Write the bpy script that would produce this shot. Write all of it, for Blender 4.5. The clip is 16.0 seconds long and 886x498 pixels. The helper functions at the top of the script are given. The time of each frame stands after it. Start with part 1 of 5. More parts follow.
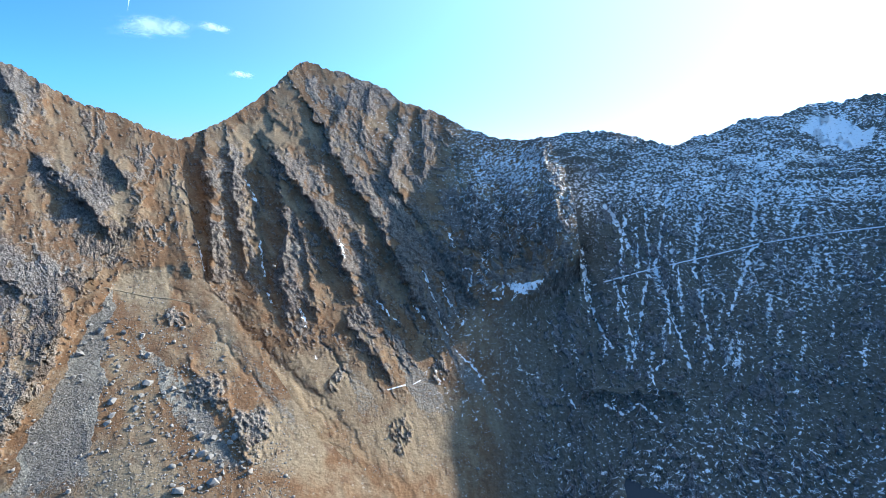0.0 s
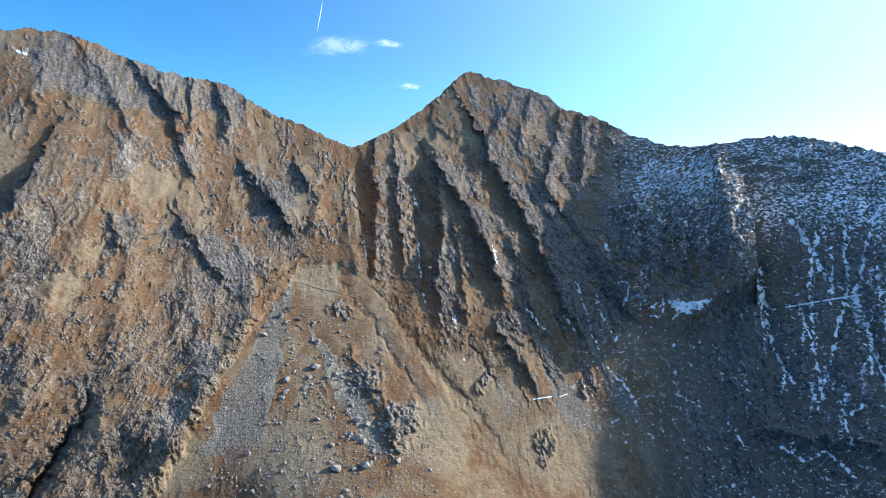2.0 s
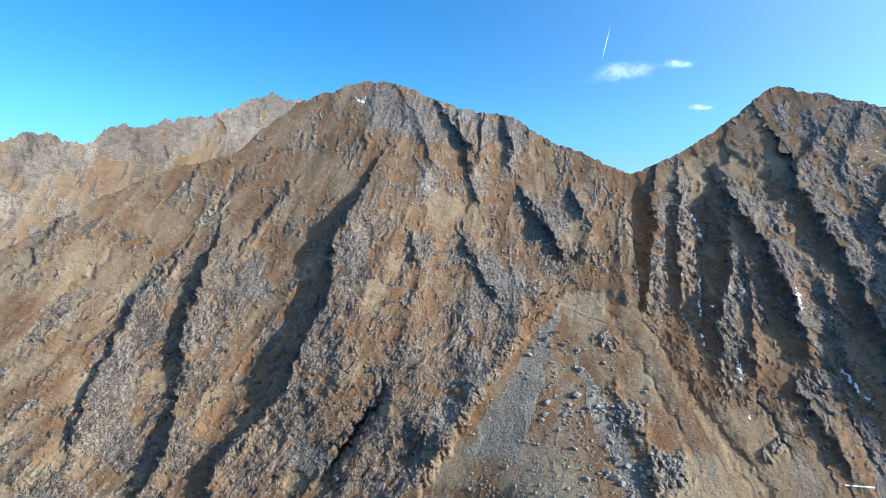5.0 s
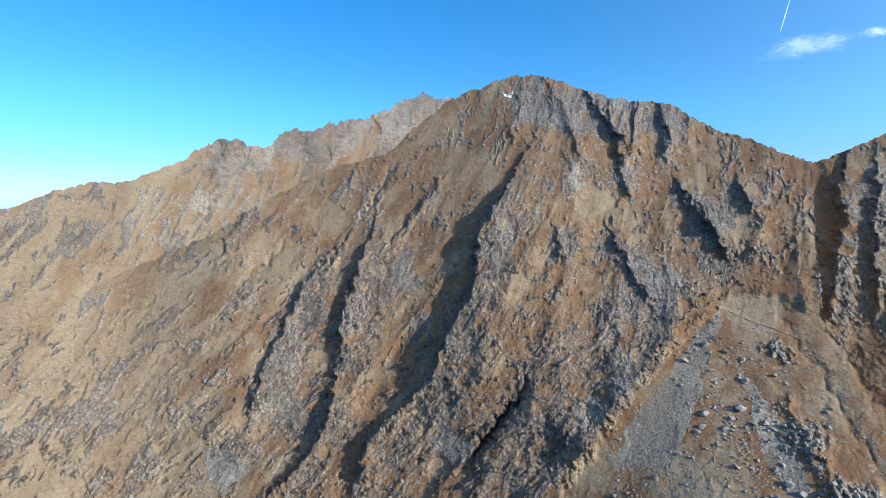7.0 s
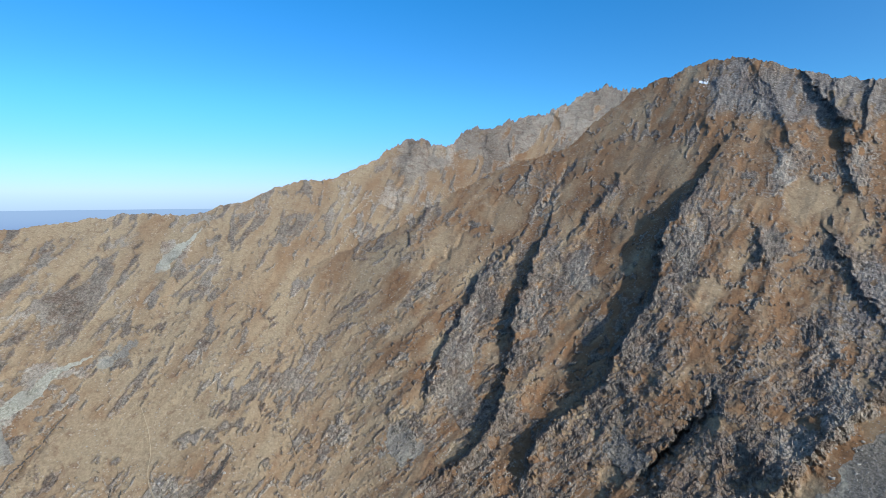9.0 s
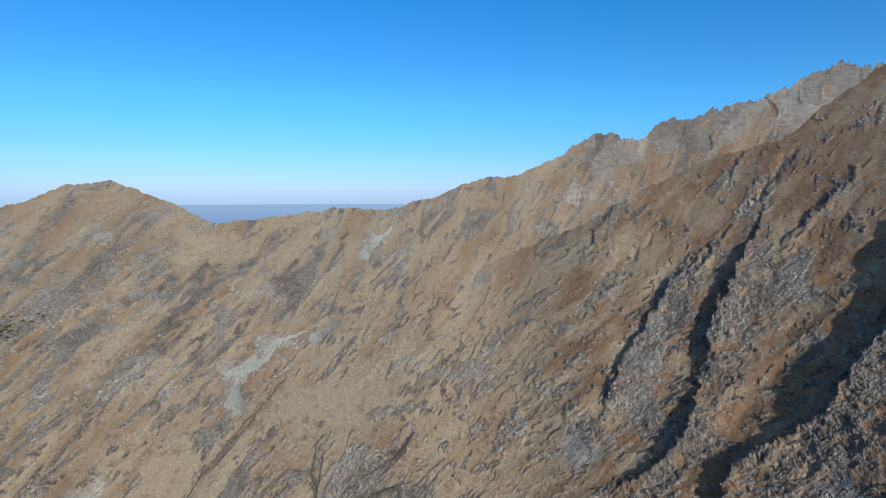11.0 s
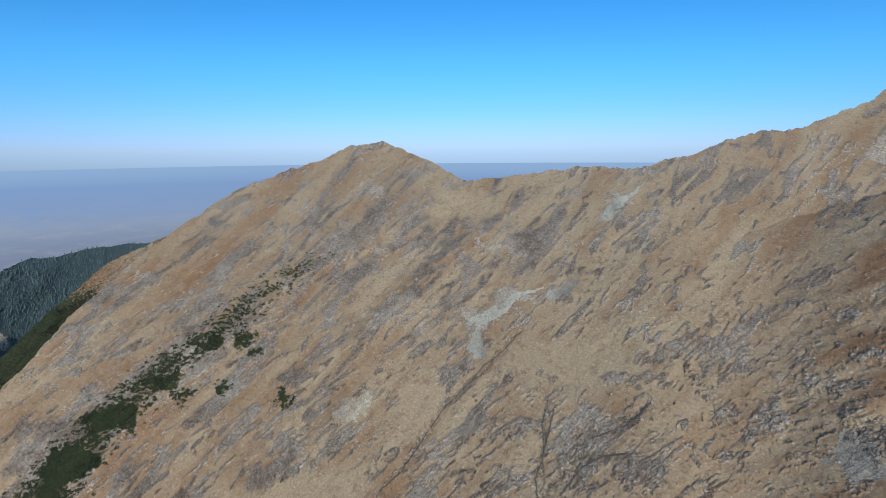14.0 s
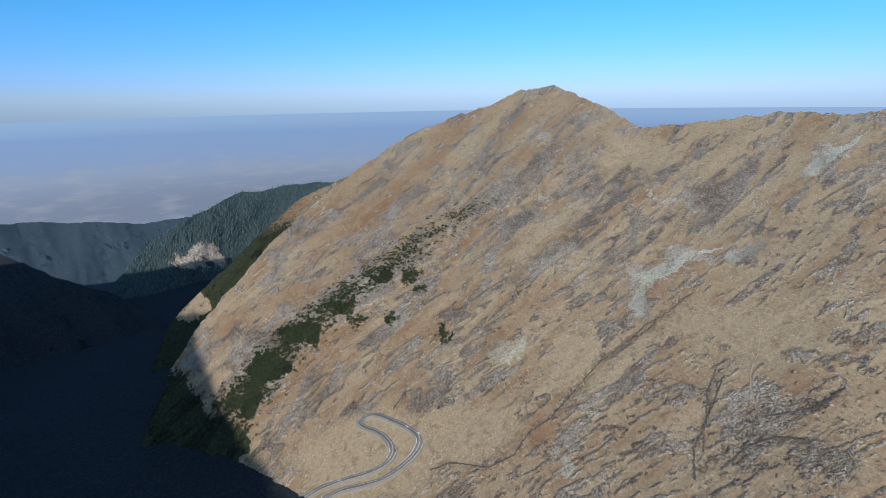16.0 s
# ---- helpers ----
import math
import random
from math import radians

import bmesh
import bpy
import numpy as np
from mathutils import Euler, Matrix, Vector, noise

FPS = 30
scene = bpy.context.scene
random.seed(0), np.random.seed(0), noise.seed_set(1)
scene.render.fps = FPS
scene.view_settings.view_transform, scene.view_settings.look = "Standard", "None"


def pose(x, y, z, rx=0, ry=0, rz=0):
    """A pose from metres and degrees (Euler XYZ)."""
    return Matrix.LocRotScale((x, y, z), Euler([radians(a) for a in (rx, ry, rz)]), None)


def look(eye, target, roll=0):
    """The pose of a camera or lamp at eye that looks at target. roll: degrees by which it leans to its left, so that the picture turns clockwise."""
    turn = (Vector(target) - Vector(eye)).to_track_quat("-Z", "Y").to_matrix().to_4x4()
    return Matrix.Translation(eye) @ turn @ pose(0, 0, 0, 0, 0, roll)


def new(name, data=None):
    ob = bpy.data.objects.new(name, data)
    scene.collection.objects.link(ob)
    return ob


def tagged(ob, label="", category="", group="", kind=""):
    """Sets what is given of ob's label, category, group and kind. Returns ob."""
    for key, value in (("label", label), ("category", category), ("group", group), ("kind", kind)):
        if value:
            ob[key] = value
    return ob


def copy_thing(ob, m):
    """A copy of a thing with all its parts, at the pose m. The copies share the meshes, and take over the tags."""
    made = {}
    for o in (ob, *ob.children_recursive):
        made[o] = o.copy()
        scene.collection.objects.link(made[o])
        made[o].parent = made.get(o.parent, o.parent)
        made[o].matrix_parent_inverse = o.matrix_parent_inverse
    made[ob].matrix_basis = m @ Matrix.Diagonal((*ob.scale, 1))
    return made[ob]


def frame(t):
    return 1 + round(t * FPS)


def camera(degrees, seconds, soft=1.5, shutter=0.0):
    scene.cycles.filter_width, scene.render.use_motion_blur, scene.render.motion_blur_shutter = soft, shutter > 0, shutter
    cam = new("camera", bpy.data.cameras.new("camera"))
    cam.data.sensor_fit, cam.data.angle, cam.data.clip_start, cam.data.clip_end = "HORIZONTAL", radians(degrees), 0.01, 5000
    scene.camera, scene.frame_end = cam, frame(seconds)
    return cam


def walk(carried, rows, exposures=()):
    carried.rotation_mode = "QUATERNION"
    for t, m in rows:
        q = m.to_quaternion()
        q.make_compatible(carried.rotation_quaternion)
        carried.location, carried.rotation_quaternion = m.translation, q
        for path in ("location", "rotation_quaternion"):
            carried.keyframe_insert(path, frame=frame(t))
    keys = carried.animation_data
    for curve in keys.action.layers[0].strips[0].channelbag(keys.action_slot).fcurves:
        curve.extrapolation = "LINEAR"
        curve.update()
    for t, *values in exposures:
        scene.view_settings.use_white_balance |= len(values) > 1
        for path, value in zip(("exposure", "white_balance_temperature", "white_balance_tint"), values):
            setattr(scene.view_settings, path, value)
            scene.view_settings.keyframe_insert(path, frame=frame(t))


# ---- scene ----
cam = camera(78.12, 16.0, soft=0.75)
EYE = Vector((0.0, 0.0, 700.0))
# seconds, tilt, lean and turn of the hovering drone in degrees
TURNS = [
    (0.0, 81.54, 1.07, -0.16), (0.5, 82.17, 0.82, 3.73), (1.0, 82.04, 0.67, 8.1), (1.5, 81.95, 0.48, 11.98),
    (2.0, 82.48, 0.43, 15.99), (2.5, 84.47, 0.22, 20.36), (3.0, 85.87, 0.09, 24.28), (3.5, 85.73, -0.03, 29.2),
    (4.0, 85.61, -0.3, 34.46), (4.5, 85.44, -0.42, 39.53), (4.7, 85.34, -0.5, 41.39), (6.8, 84.64, -0.13, 57.84),
    (7.0, 84.57, -0.12, 59.16), (7.5, 84.41, -0.08, 62.65), (8.0, 84.33, -0.08, 67.16), (8.5, 84.22, -0.16, 71.62),
    (9.0, 84.13, -0.19, 77.46), (9.5, 84.01, -0.25, 83.64), (10.0, 83.86, -0.3, 88.85), (10.2, 83.83, -0.3, 90.6),
    (12.3, 83.15, 0.13, 105.85), (12.5, 83.0, 0.15, 107.65), (13.0, 82.51, 0.22, 112.23), (13.5, 81.01, 0.3, 116.8),
    (14.0, 79.47, 0.48, 121.48), (14.5, 78.05, 0.62, 125.79), (15.0, 76.66, 0.74, 130.3), (15.5, 75.38, 0.81, 134.65),
    (16.0, 74.18, 1.01, 138.64)]
# the drone's camera closes down and cools its picture as it turns from the sun
walk(cam, [(t, pose(*EYE, a, b, c)) for t, a, b, c in TURNS],
     [(0.0, 0.98, 6300, 10), (1.5, 0.76, 6400, 10), (3.5, 0.8, 6480, 10), (7.0, 0.64, 6400, 10), (9.5, 0.22, 6250, 10), (12.5, -0.02, 6150, 10), (15.5, -0.04, 6150, 10), (16.0, 0.02, 6200, 10)])

# ---- light ----
SUN_AZ, SUN_EL = -62.0, 23.0   # degrees to the left of ahead, above the level
world = bpy.data.worlds.new("sky")
scene.world = world
world.use_nodes = True
wn = world.node_tree.nodes
sky = wn.new("ShaderNodeTexSky")
sky.sky_type = 'NISHITA'
sky.sun_disc = False
sky.sun_elevation = radians(SUN_EL)
sky.sun_rotation = radians(-SUN_AZ)
sky.altitude = 2200
sky.air_density, sky.dust_density, sky.ozone_density = 1.0, 0.7, 2.0
wn["Background"].inputs["Strength"].default_value = 0.14
vivid = wn.new("ShaderNodeHueSaturation")   # the thin clear air of autumn at this height
vivid.inputs["Saturation"].default_value = 1.25
clear = wn.new("ShaderNodeMix")
clear.data_type, clear.blend_type = 'RGBA', 'MULTIPLY'
clear.inputs["Factor"].default_value = 1.0
coord = wn.new("ShaderNodeTexCoord")
height = wn.new("ShaderNodeSeparateXYZ")
world.node_tree.links.new(coord.outputs["Generated"], height.inputs[0])
veil = wn.new("ShaderNodeValToRGB")   # the haze lies below the drone, so the low sky is deeper than at sea level
veil.color_ramp.interpolation = 'EASE'
veil.color_ramp.elements[0].position, veil.color_ramp.elements[0].color = 0.0, (0.37, 0.51, 0.98, 1)
veil.color_ramp.elements[1].position, veil.color_ramp.elements[1].color = 0.42, (0.29, 0.93, 1.10, 1)
veil.color_ramp.elements.new(0.17).color = (0.43, 0.83, 1.0, 1)
world.node_tree.links.new(height.outputs[2], veil.inputs[0])
world.node_tree.links.new(veil.outputs[0], clear.inputs["B"])
world.node_tree.links.new(sky.outputs["Color"], vivid.inputs["Color"])
world.node_tree.links.new(vivid.outputs["Color"], clear.inputs["A"])
sun_dir = Vector((-math.sin(radians(SUN_AZ)) * math.cos(radians(SUN_EL)), math.cos(radians(SUN_AZ)) * math.cos(radians(SUN_EL)), math.sin(radians(SUN_EL))))
# the broad white glare of the sky round the sun
aim = wn.new("ShaderNodeVectorMath")
aim.operation = 'DOT_PRODUCT'
aim.inputs[1].default_value = sun_dir
world.node_tree.links.new(coord.outputs["Generated"], aim.inputs[0])
near = wn.new("ShaderNodeMath")
near.operation = 'MULTIPLY_ADD'
near.inputs[1].default_value, near.inputs[2].default_value = 0.5, 0.5
world.node_tree.links.new(aim.outputs["Value"], near.inputs[0])
power = wn.new("ShaderNodeMath")
power.operation = 'POWER'
power.inputs[1].default_value = 4.5
world.node_tree.links.new(near.outputs[0], power.inputs[0])
glare = wn.new("ShaderNodeMix")
glare.data_type, glare.blend_type = 'RGBA', 'ADD'
glare.inputs["B"].default_value = (4.5, 5.2, 5.0, 1)
world.node_tree.links.new(power.outputs[0], glare.inputs["Factor"])
world.node_tree.links.new(clear.outputs["Result"], glare.inputs["A"])
world.node_tree.links.new(glare.outputs["Result"], wn["Background"].inputs["Color"])
sun_data = bpy.data.lights.new("sun", 'SUN')
sun_data.energy, sun_data.angle, sun_data.color = 5.0, radians(0.53), (1.0, 0.94, 0.84)
sun = new("sun", sun_data)
sun.rotation_euler = sun_dir.to_track_quat("Z", "Y").to_euler()

# ---- materials ----
def material(name):
    m = bpy.data.materials.new(name)
    m.use_nodes = True
    return m, m.node_tree.nodes, m.node_tree.links, m.node_tree.nodes["Principled BSDF"]


def put(links, socket, value):
    if hasattr(value, "is_output") or hasattr(value, "links"):
        links.new(value, socket)
    else:
        socket.default_value = value


def noise_of(n, l, vector, size, detail=4.0, rough=0.55, warp=0.0):
    t = n.new("ShaderNodeTexNoise")
    t.inputs["Scale"].default_value = 1.0 / size
    t.inputs["Detail"].default_value = detail
    t.inputs["Roughness"].default_value = rough
    t.inputs["Distortion"].default_value = warp
    l.new(vector, t.inputs["Vector"])
    return t.outputs["Fac"]


def ramp(n, l, fac, a, b):
    t = n.new("ShaderNodeMapRange")
    t.interpolation_type = 'SMOOTHSTEP'
    l.new(fac, t.inputs["Value"])
    t.inputs["From Min"].default_value, t.inputs["From Max"].default_value = a, b
    return t.outputs["Result"]


def mix(n, l, fac, a, b):
    t = n.new("ShaderNodeMix")
    t.data_type = 'RGBA'
    put(l, t.inputs["Factor"], fac)
    put(l, t.inputs["A"], (*a, 1) if isinstance(a, tuple) else a)
    put(l, t.inputs["B"], (*b, 1) if isinstance(b, tuple) else b)
    return t.outputs["Result"]


def calc(n, l, op, a, b, c=None):
    t = n.new("ShaderNodeMath")
    t.operation = op
    for i, v in enumerate((a, b, c)):
        if v is not None:
            put(l, t.inputs[i], v)
    return t.outputs[0]


def spread(n, l, vector, scale):
    t = n.new("ShaderNodeMapping")
    l.new(vector, t.inputs["Vector"])
    t.inputs["Scale"].default_value = scale
    return t.outputs["Vector"]


def mountain_material(name, grass_a, grass_b, grass_c, rock_a, rock_b, bump=1.25, green_a=(0.018, 0.024, 0.012), green_b=(0.042, 0.046, 0.022)):
    """Dry autumn grass, bare rock, scree, shrub ground and old snow, told apart by the masks of the mesh."""
    m, n, l, bsdf = material(name)
    at = n.new("ShaderNodeTexCoord").outputs["Object"]
    one, two = n.new("ShaderNodeAttribute"), n.new("ShaderNodeAttribute")
    one.attribute_name, two.attribute_name = "cover", "growth"
    sep1, sep2 = n.new("ShaderNodeSeparateColor"), n.new("ShaderNodeSeparateColor")
    l.new(one.outputs["Color"], sep1.inputs["Color"])
    l.new(two.outputs["Color"], sep2.inputs["Color"])
    rock_m, scree_m, snow_m = sep1.outputs
    shrub_m, hue_m, pale_m = sep2.outputs
    north = calc(n, l, 'SUBTRACT', 1.0, two.outputs["Alpha"])   # grey slate, and grass dulled to carry the shade of the sunless side
    mid, fine, grain = (noise_of(n, l, at, s, 7.0, 0.66) for s in (26.0, 6.0, 2.2))
    run = noise_of(n, l, spread(n, l, at, (1, 1, 0.3)), 15.0, 7.0, 0.66, 0.4)
    # grass
    g = mix(n, l, hue_m, grass_a, grass_b)
    g = mix(n, l, ramp(n, l, mid, 0.5, 0.72), g, grass_c)
    g = mix(n, l, calc(n, l, 'MULTIPLY', ramp(n, l, run, 0.5, 0.68), 0.6), g, (0.135, 0.078, 0.05))
    g = mix(n, l, calc(n, l, 'MULTIPLY', ramp(n, l, fine, 0.48, 0.75), 0.55), g, (0.12, 0.085, 0.055))
    g = mix(n, l, calc(n, l, 'MULTIPLY', ramp(n, l, grain, 0.55, 0.8), 0.4), g, (0.34, 0.27, 0.18))
    cells = n.new("ShaderNodeTexVoronoi")
    cells.inputs["Scale"].default_value = 1 / 7.0
    l.new(at, cells.inputs["Vector"])
    pebble = calc(n, l, 'MULTIPLY', ramp(n, l, cells.outputs["Distance"], 0.26, 0.16), ramp(n, l, mid, 0.42, 0.62))
    g = mix(n, l, calc(n, l, 'MULTIPLY', pebble, 0.5), g, (0.40, 0.36, 0.30))
    # shade of the cirque painted as a darker, greyer grass
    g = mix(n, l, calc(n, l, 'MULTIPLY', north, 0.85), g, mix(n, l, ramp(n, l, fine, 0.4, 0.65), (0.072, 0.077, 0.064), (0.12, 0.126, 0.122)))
    # rock with lichen and rust, streaked down the fall of the slope
    streak = noise_of(n, l, spread(n, l, at, (1, 1, 0.26)), 6.0, 8.0, 0.68, 0.5)
    r = mix(n, l, ramp(n, l, streak, 0.36, 0.64), rock_a, rock_b)
    r = mix(n, l, calc(n, l, 'MULTIPLY', pale_m, 0.8), r, (0.48, 0.43, 0.36))
    r = mix(n, l, calc(n, l, 'MULTIPLY', ramp(n, l, mid, 0.46, 0.68), 0.6), r, (0.165, 0.092, 0.055))
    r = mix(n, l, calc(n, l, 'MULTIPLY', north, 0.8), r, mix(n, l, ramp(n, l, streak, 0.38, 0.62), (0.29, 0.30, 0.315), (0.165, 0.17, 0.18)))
    r = mix(n, l, calc(n, l, 'MULTIPLY', ramp(n, l, grain, 0.54, 0.72), 0.35), r, (0.09, 0.08, 0.072))
    broken = calc(n, l, 'ADD', rock_m, calc(n, l, 'MULTIPLY_ADD', fine, 2.0, -1.0))
    col = mix(n, l, ramp(n, l, broken, 0.24, 0.78), g, r)
    stones = mix(n, l, ramp(n, l, grain, 0.38, 0.66), (0.15, 0.138, 0.12), (0.25, 0.232, 0.205))
    stones = mix(n, l, calc(n, l, 'MULTIPLY', pale_m, 0.95), stones, (0.47, 0.46, 0.38))
    col = mix(n, l, ramp(n, l, calc(n, l, 'ADD', scree_m, calc(n, l, 'MULTIPLY_ADD', fine, 0.9, -0.45)), 0.35, 0.65), col, stones)
    green = mix(n, l, ramp(n, l, fine, 0.4, 0.7), green_a, green_b)
    col = mix(n, l, ramp(n, l, calc(n, l, 'ADD', shrub_m, calc(n, l, 'MULTIPLY_ADD', fine, 1.2, -0.6)), 0.4, 0.6), col, green)
    speck = noise_of(n, l, spread(n, l, at, (1, 1, 0.6)), 3.6, 4.0, 0.72)
    shade = n.new("ShaderNodeMix")
    shade.data_type, shade.blend_type = 'RGBA', 'MULTIPLY'
    shade.inputs["Factor"].default_value = 1.0
    l.new(col, shade.inputs["A"])
    l.new(mix(n, l, ramp(n, l, speck, 0.32, 0.68), mix(n, l, rock_m, (0.83, 0.82, 0.81), (0.60, 0.58, 0.56)), mix(n, l, rock_m, (1.13, 1.12, 1.11), (1.30, 1.29, 1.28))), shade.inputs["B"])
    col = shade.outputs["Result"]
    flake = noise_of(n, l, spread(n, l, at, (1, 1, 0.75)), 6.0, 7.0, 0.72, 0.6)
    white = ramp(n, l, calc(n, l, 'ADD', snow_m, calc(n, l, 'MULTIPLY_ADD', flake, 2.6, -1.3)), 0.62, 0.74)
    col = mix(n, l, white, col, (0.86, 0.88, 0.90))
    l.new(col, bsdf.inputs["Base Color"])
    rough = calc(n, l, 'MULTIPLY_ADD', white, -0.35, 0.93)
    l.new(rough, bsdf.inputs["Roughness"])
    bsdf.inputs["Specular IOR Level"].default_value = 0.15
    facet = n.new("ShaderNodeTexVoronoi")
    facet.feature = 'DISTANCE_TO_EDGE'
    facet.inputs["Scale"].default_value = 1 / 5.0
    bent = n.new("ShaderNodeVectorMath")
    bent.operation = 'MULTIPLY_ADD'
    jog = n.new("ShaderNodeTexNoise")
    jog.inputs["Scale"].default_value = 1 / 7.0
    l.new(at, jog.inputs["Vector"])
    l.new(jog.outputs["Color"], bent.inputs[0])
    bent.inputs[1].default_value = (7, 7, 7)
    l.new(spread(n, l, at, (1, 1, 0.5)), bent.inputs[2])
    l.new(bent.outputs[0], facet.inputs["Vector"])
    hgt = calc(n, l, 'MULTIPLY_ADD', fine, 2.6, calc(n, l, 'MULTIPLY', grain, 2.0))
    hgt = calc(n, l, 'ADD', hgt, calc(n, l, 'MULTIPLY', calc(n, l, 'MULTIPLY', ramp(n, l, facet.outputs["Distance"], 0.0, 0.16), rock_m), 1.5))
    b = n.new("ShaderNodeBump")
    b.inputs["Distance"].default_value = 1.0
    l.new(calc(n, l, 'MULTIPLY_ADD', calc(n, l, 'MAXIMUM', rock_m, scree_m), 0.75 * bump, 0.46 * bump), b.inputs["Strength"])
    l.new(hgt, b.inputs["Height"])
    l.new(b.outputs["Normal"], bsdf.inputs["Normal"])
    return m


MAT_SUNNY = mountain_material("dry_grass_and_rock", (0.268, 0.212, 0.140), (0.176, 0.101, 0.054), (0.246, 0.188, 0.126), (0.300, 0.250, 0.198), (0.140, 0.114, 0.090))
WOODS = ((0.10, 0.085, 0.06), (0.09, 0.07, 0.05), (0.10, 0.09, 0.07), (0.34, 0.29, 0.24), (0.24, 0.20, 0.17))
# greens lightened and blued to hold the haze before the forest hill
MAT_HAZED_WOODS = mountain_material("hazed_far_woods", *WOODS, 1.25, (0.034, 0.056, 0.062), (0.066, 0.088, 0.092))
# near-black copy of the woods: the valley's shadow is put into its colour
MAT_SHADED_VALLEY = mountain_material("shaded_valley_woods", *WOODS, 1.25, (0.015, 0.020, 0.025), (0.028, 0.034, 0.040))
# the blue in these greens is distance haze, painted into the base colour
MAT_HAZED_FOOTHILLS = mountain_material("hazed_foothill_woods", *WOODS, 1.25, (0.030, 0.050, 0.068), (0.050, 0.070, 0.088))

# ---- terrain arithmetic ----
def lattice(ix, iy, seed):
    h = (ix.astype(np.int64) * 374761393 + iy.astype(np.int64) * 668265263 + seed * 974634777) & 0xFFFFFFFF
    h = ((h ^ (h >> 13)) * 1274126177) & 0xFFFFFFFF
    return ((h ^ (h >> 16)) & 0xFFFF) / 65535.0 * (2 * np.pi)


def rolls(x, y, seed):
    """Gradient noise, about -1 to 1."""
    ix, iy = np.floor(x), np.floor(y)
    fx, fy = x - ix, y - iy
    sx, sy = fx * fx * fx * (fx * (fx * 6 - 15) + 10), fy * fy * fy * (fy * (fy * 6 - 15) + 10)
    v = []
    for cx in (0, 1):
        for cy in (0, 1):
            a = lattice(ix + cx, iy + cy, seed)
            v.append(np.cos(a) * (fx - cx) + np.sin(a) * (fy - cy))
    return 1.45 * ((v[0] * (1 - sx) + v[2] * sx) * (1 - sy) + (v[1] * (1 - sx) + v[3] * sx) * sy)


def fbm(x, y, octaves, seed, gain=0.5):
    out, amp, f = 0.0, 1.0, 1.0
    for o in range(octaves):
        out = out + amp * rolls(x * f, y * f, seed + o)
        amp, f = amp * gain, f * 2.03
    return out


def ridged(x, y, octaves, seed, gain=0.5):
    out, amp, f = 0.0, 1.0, 1.0
    for o in range(octaves):
        out = out + amp * (1 - 2 * np.abs(rolls(x * f, y * f, seed + o)))
        amp, f = amp * gain, f * 2.07
    return out


def facets(x, y, seed):
    """Broken blocks: every cell a tilted plane of its own height, about -1 to 1."""
    ix, iy = np.floor(x - 0.5), np.floor(y - 0.5)
    best, out = np.full(x.shape, 9.0), np.zeros(x.shape)
    for cx in (0, 1):
        for cy in (0, 1):
            jx, jy = ix + cx, iy + cy
            a, b = lattice(jx, jy, seed) / (2 * np.pi), lattice(jy, jx, seed + 7)
            dx, dy = x - jx - a, y - jy - (b * 3.7) % 1.0
            d = np.maximum(np.abs(dx + 0.35 * dy), np.abs(dy - 0.2 * dx))
            near = d < best
            best = np.where(near, d, best)
            out = np.where(near, 1.3 * a - 0.65 + 0.9 * (np.cos(b) * dx + np.sin(b) * dy), out)
    return out


def step(x, a, b):
    t = np.clip((x - a) / (b - a), 0, 1)
    return t * t * (3 - 2 * t)


def table(rows, az):
    rows = sorted(rows)
    return np.interp(az, [r[0] for r in rows], [r[1] for r in rows])


def along(line, az, el):
    """Angle from a line of az, el pairs, its side (positive towards the larger az), and the share of the line passed there."""
    best, side, part_way = np.full(az.shape, 1e9), np.ones(az.shape), np.zeros(az.shape)
    pts = [(line[i], line[i + 1]) for i in range(0, len(line), 2)]
    for i, ((ax, ay), (bx, by)) in enumerate(zip(pts, pts[1:])):
        dx, dy = (bx - ax) * 0.95, by - ay
        px, py = (az - ax) * 0.95, el - ay
        s = np.clip((px * dx + py * dy) / (dx * dx + dy * dy), 0, 1)
        d = np.hypot(px - s * dx, py - s * dy)
        near = d < best
        best = np.where(near, d, best)
        side = np.where(near, np.sign(dx * py - dy * px), side)
        part_way = np.where(near, (i + s) / (len(pts) - 1), part_way)
    return best, side, part_way


def around(line, az, el, margin):
    """Where az, el lie no further than margin from the box round a line."""
    xs, ys = line[::2], line[1::2]
    return (az > min(xs) - margin) & (az < max(xs) + margin) & (el > min(ys) - margin) & (el < max(ys) + margin)


def place(az, el, rho):
    a, e = np.radians(az), np.radians(el)
    return np.stack([-np.sin(a) * np.cos(e) * rho, np.cos(a) * np.cos(e) * rho, np.sin(e) * rho + EYE.z], -1)


def plane_range(sheet, az, el):
    """Range to the even slope under a mountain: z = (r - shore) * grade."""
    m, d0 = (sum(table(sheet[k], az + s) for s in (-4, -2.7, -1.3, 0, 1.3, 2.7, 4)) / 7 for k in ("grade", "shore"))
    e = np.radians(el)
    return m * d0 / np.maximum(m - np.tan(e), 0.08) / np.cos(e)


def blot(wx, wy, a, e, rx, ry):
    return step(-np.hypot((wx - a) / rx, (wy - e) / ry), -1.3, -0.7)


def fan(wx, wy, a, e, b, f, w):
    """A cone of scree from its apex (a, e) down to its foot (b, f), w wide to each side there."""
    t = (e - wy) / (e - f)
    return step(w * np.clip(t, 0.06, 1) - np.abs(wx - a - (b - a) * t), -0.12, 0.35) * step(t, -0.03, 0.05) * step(1.0 - t, -0.15, 0.2)


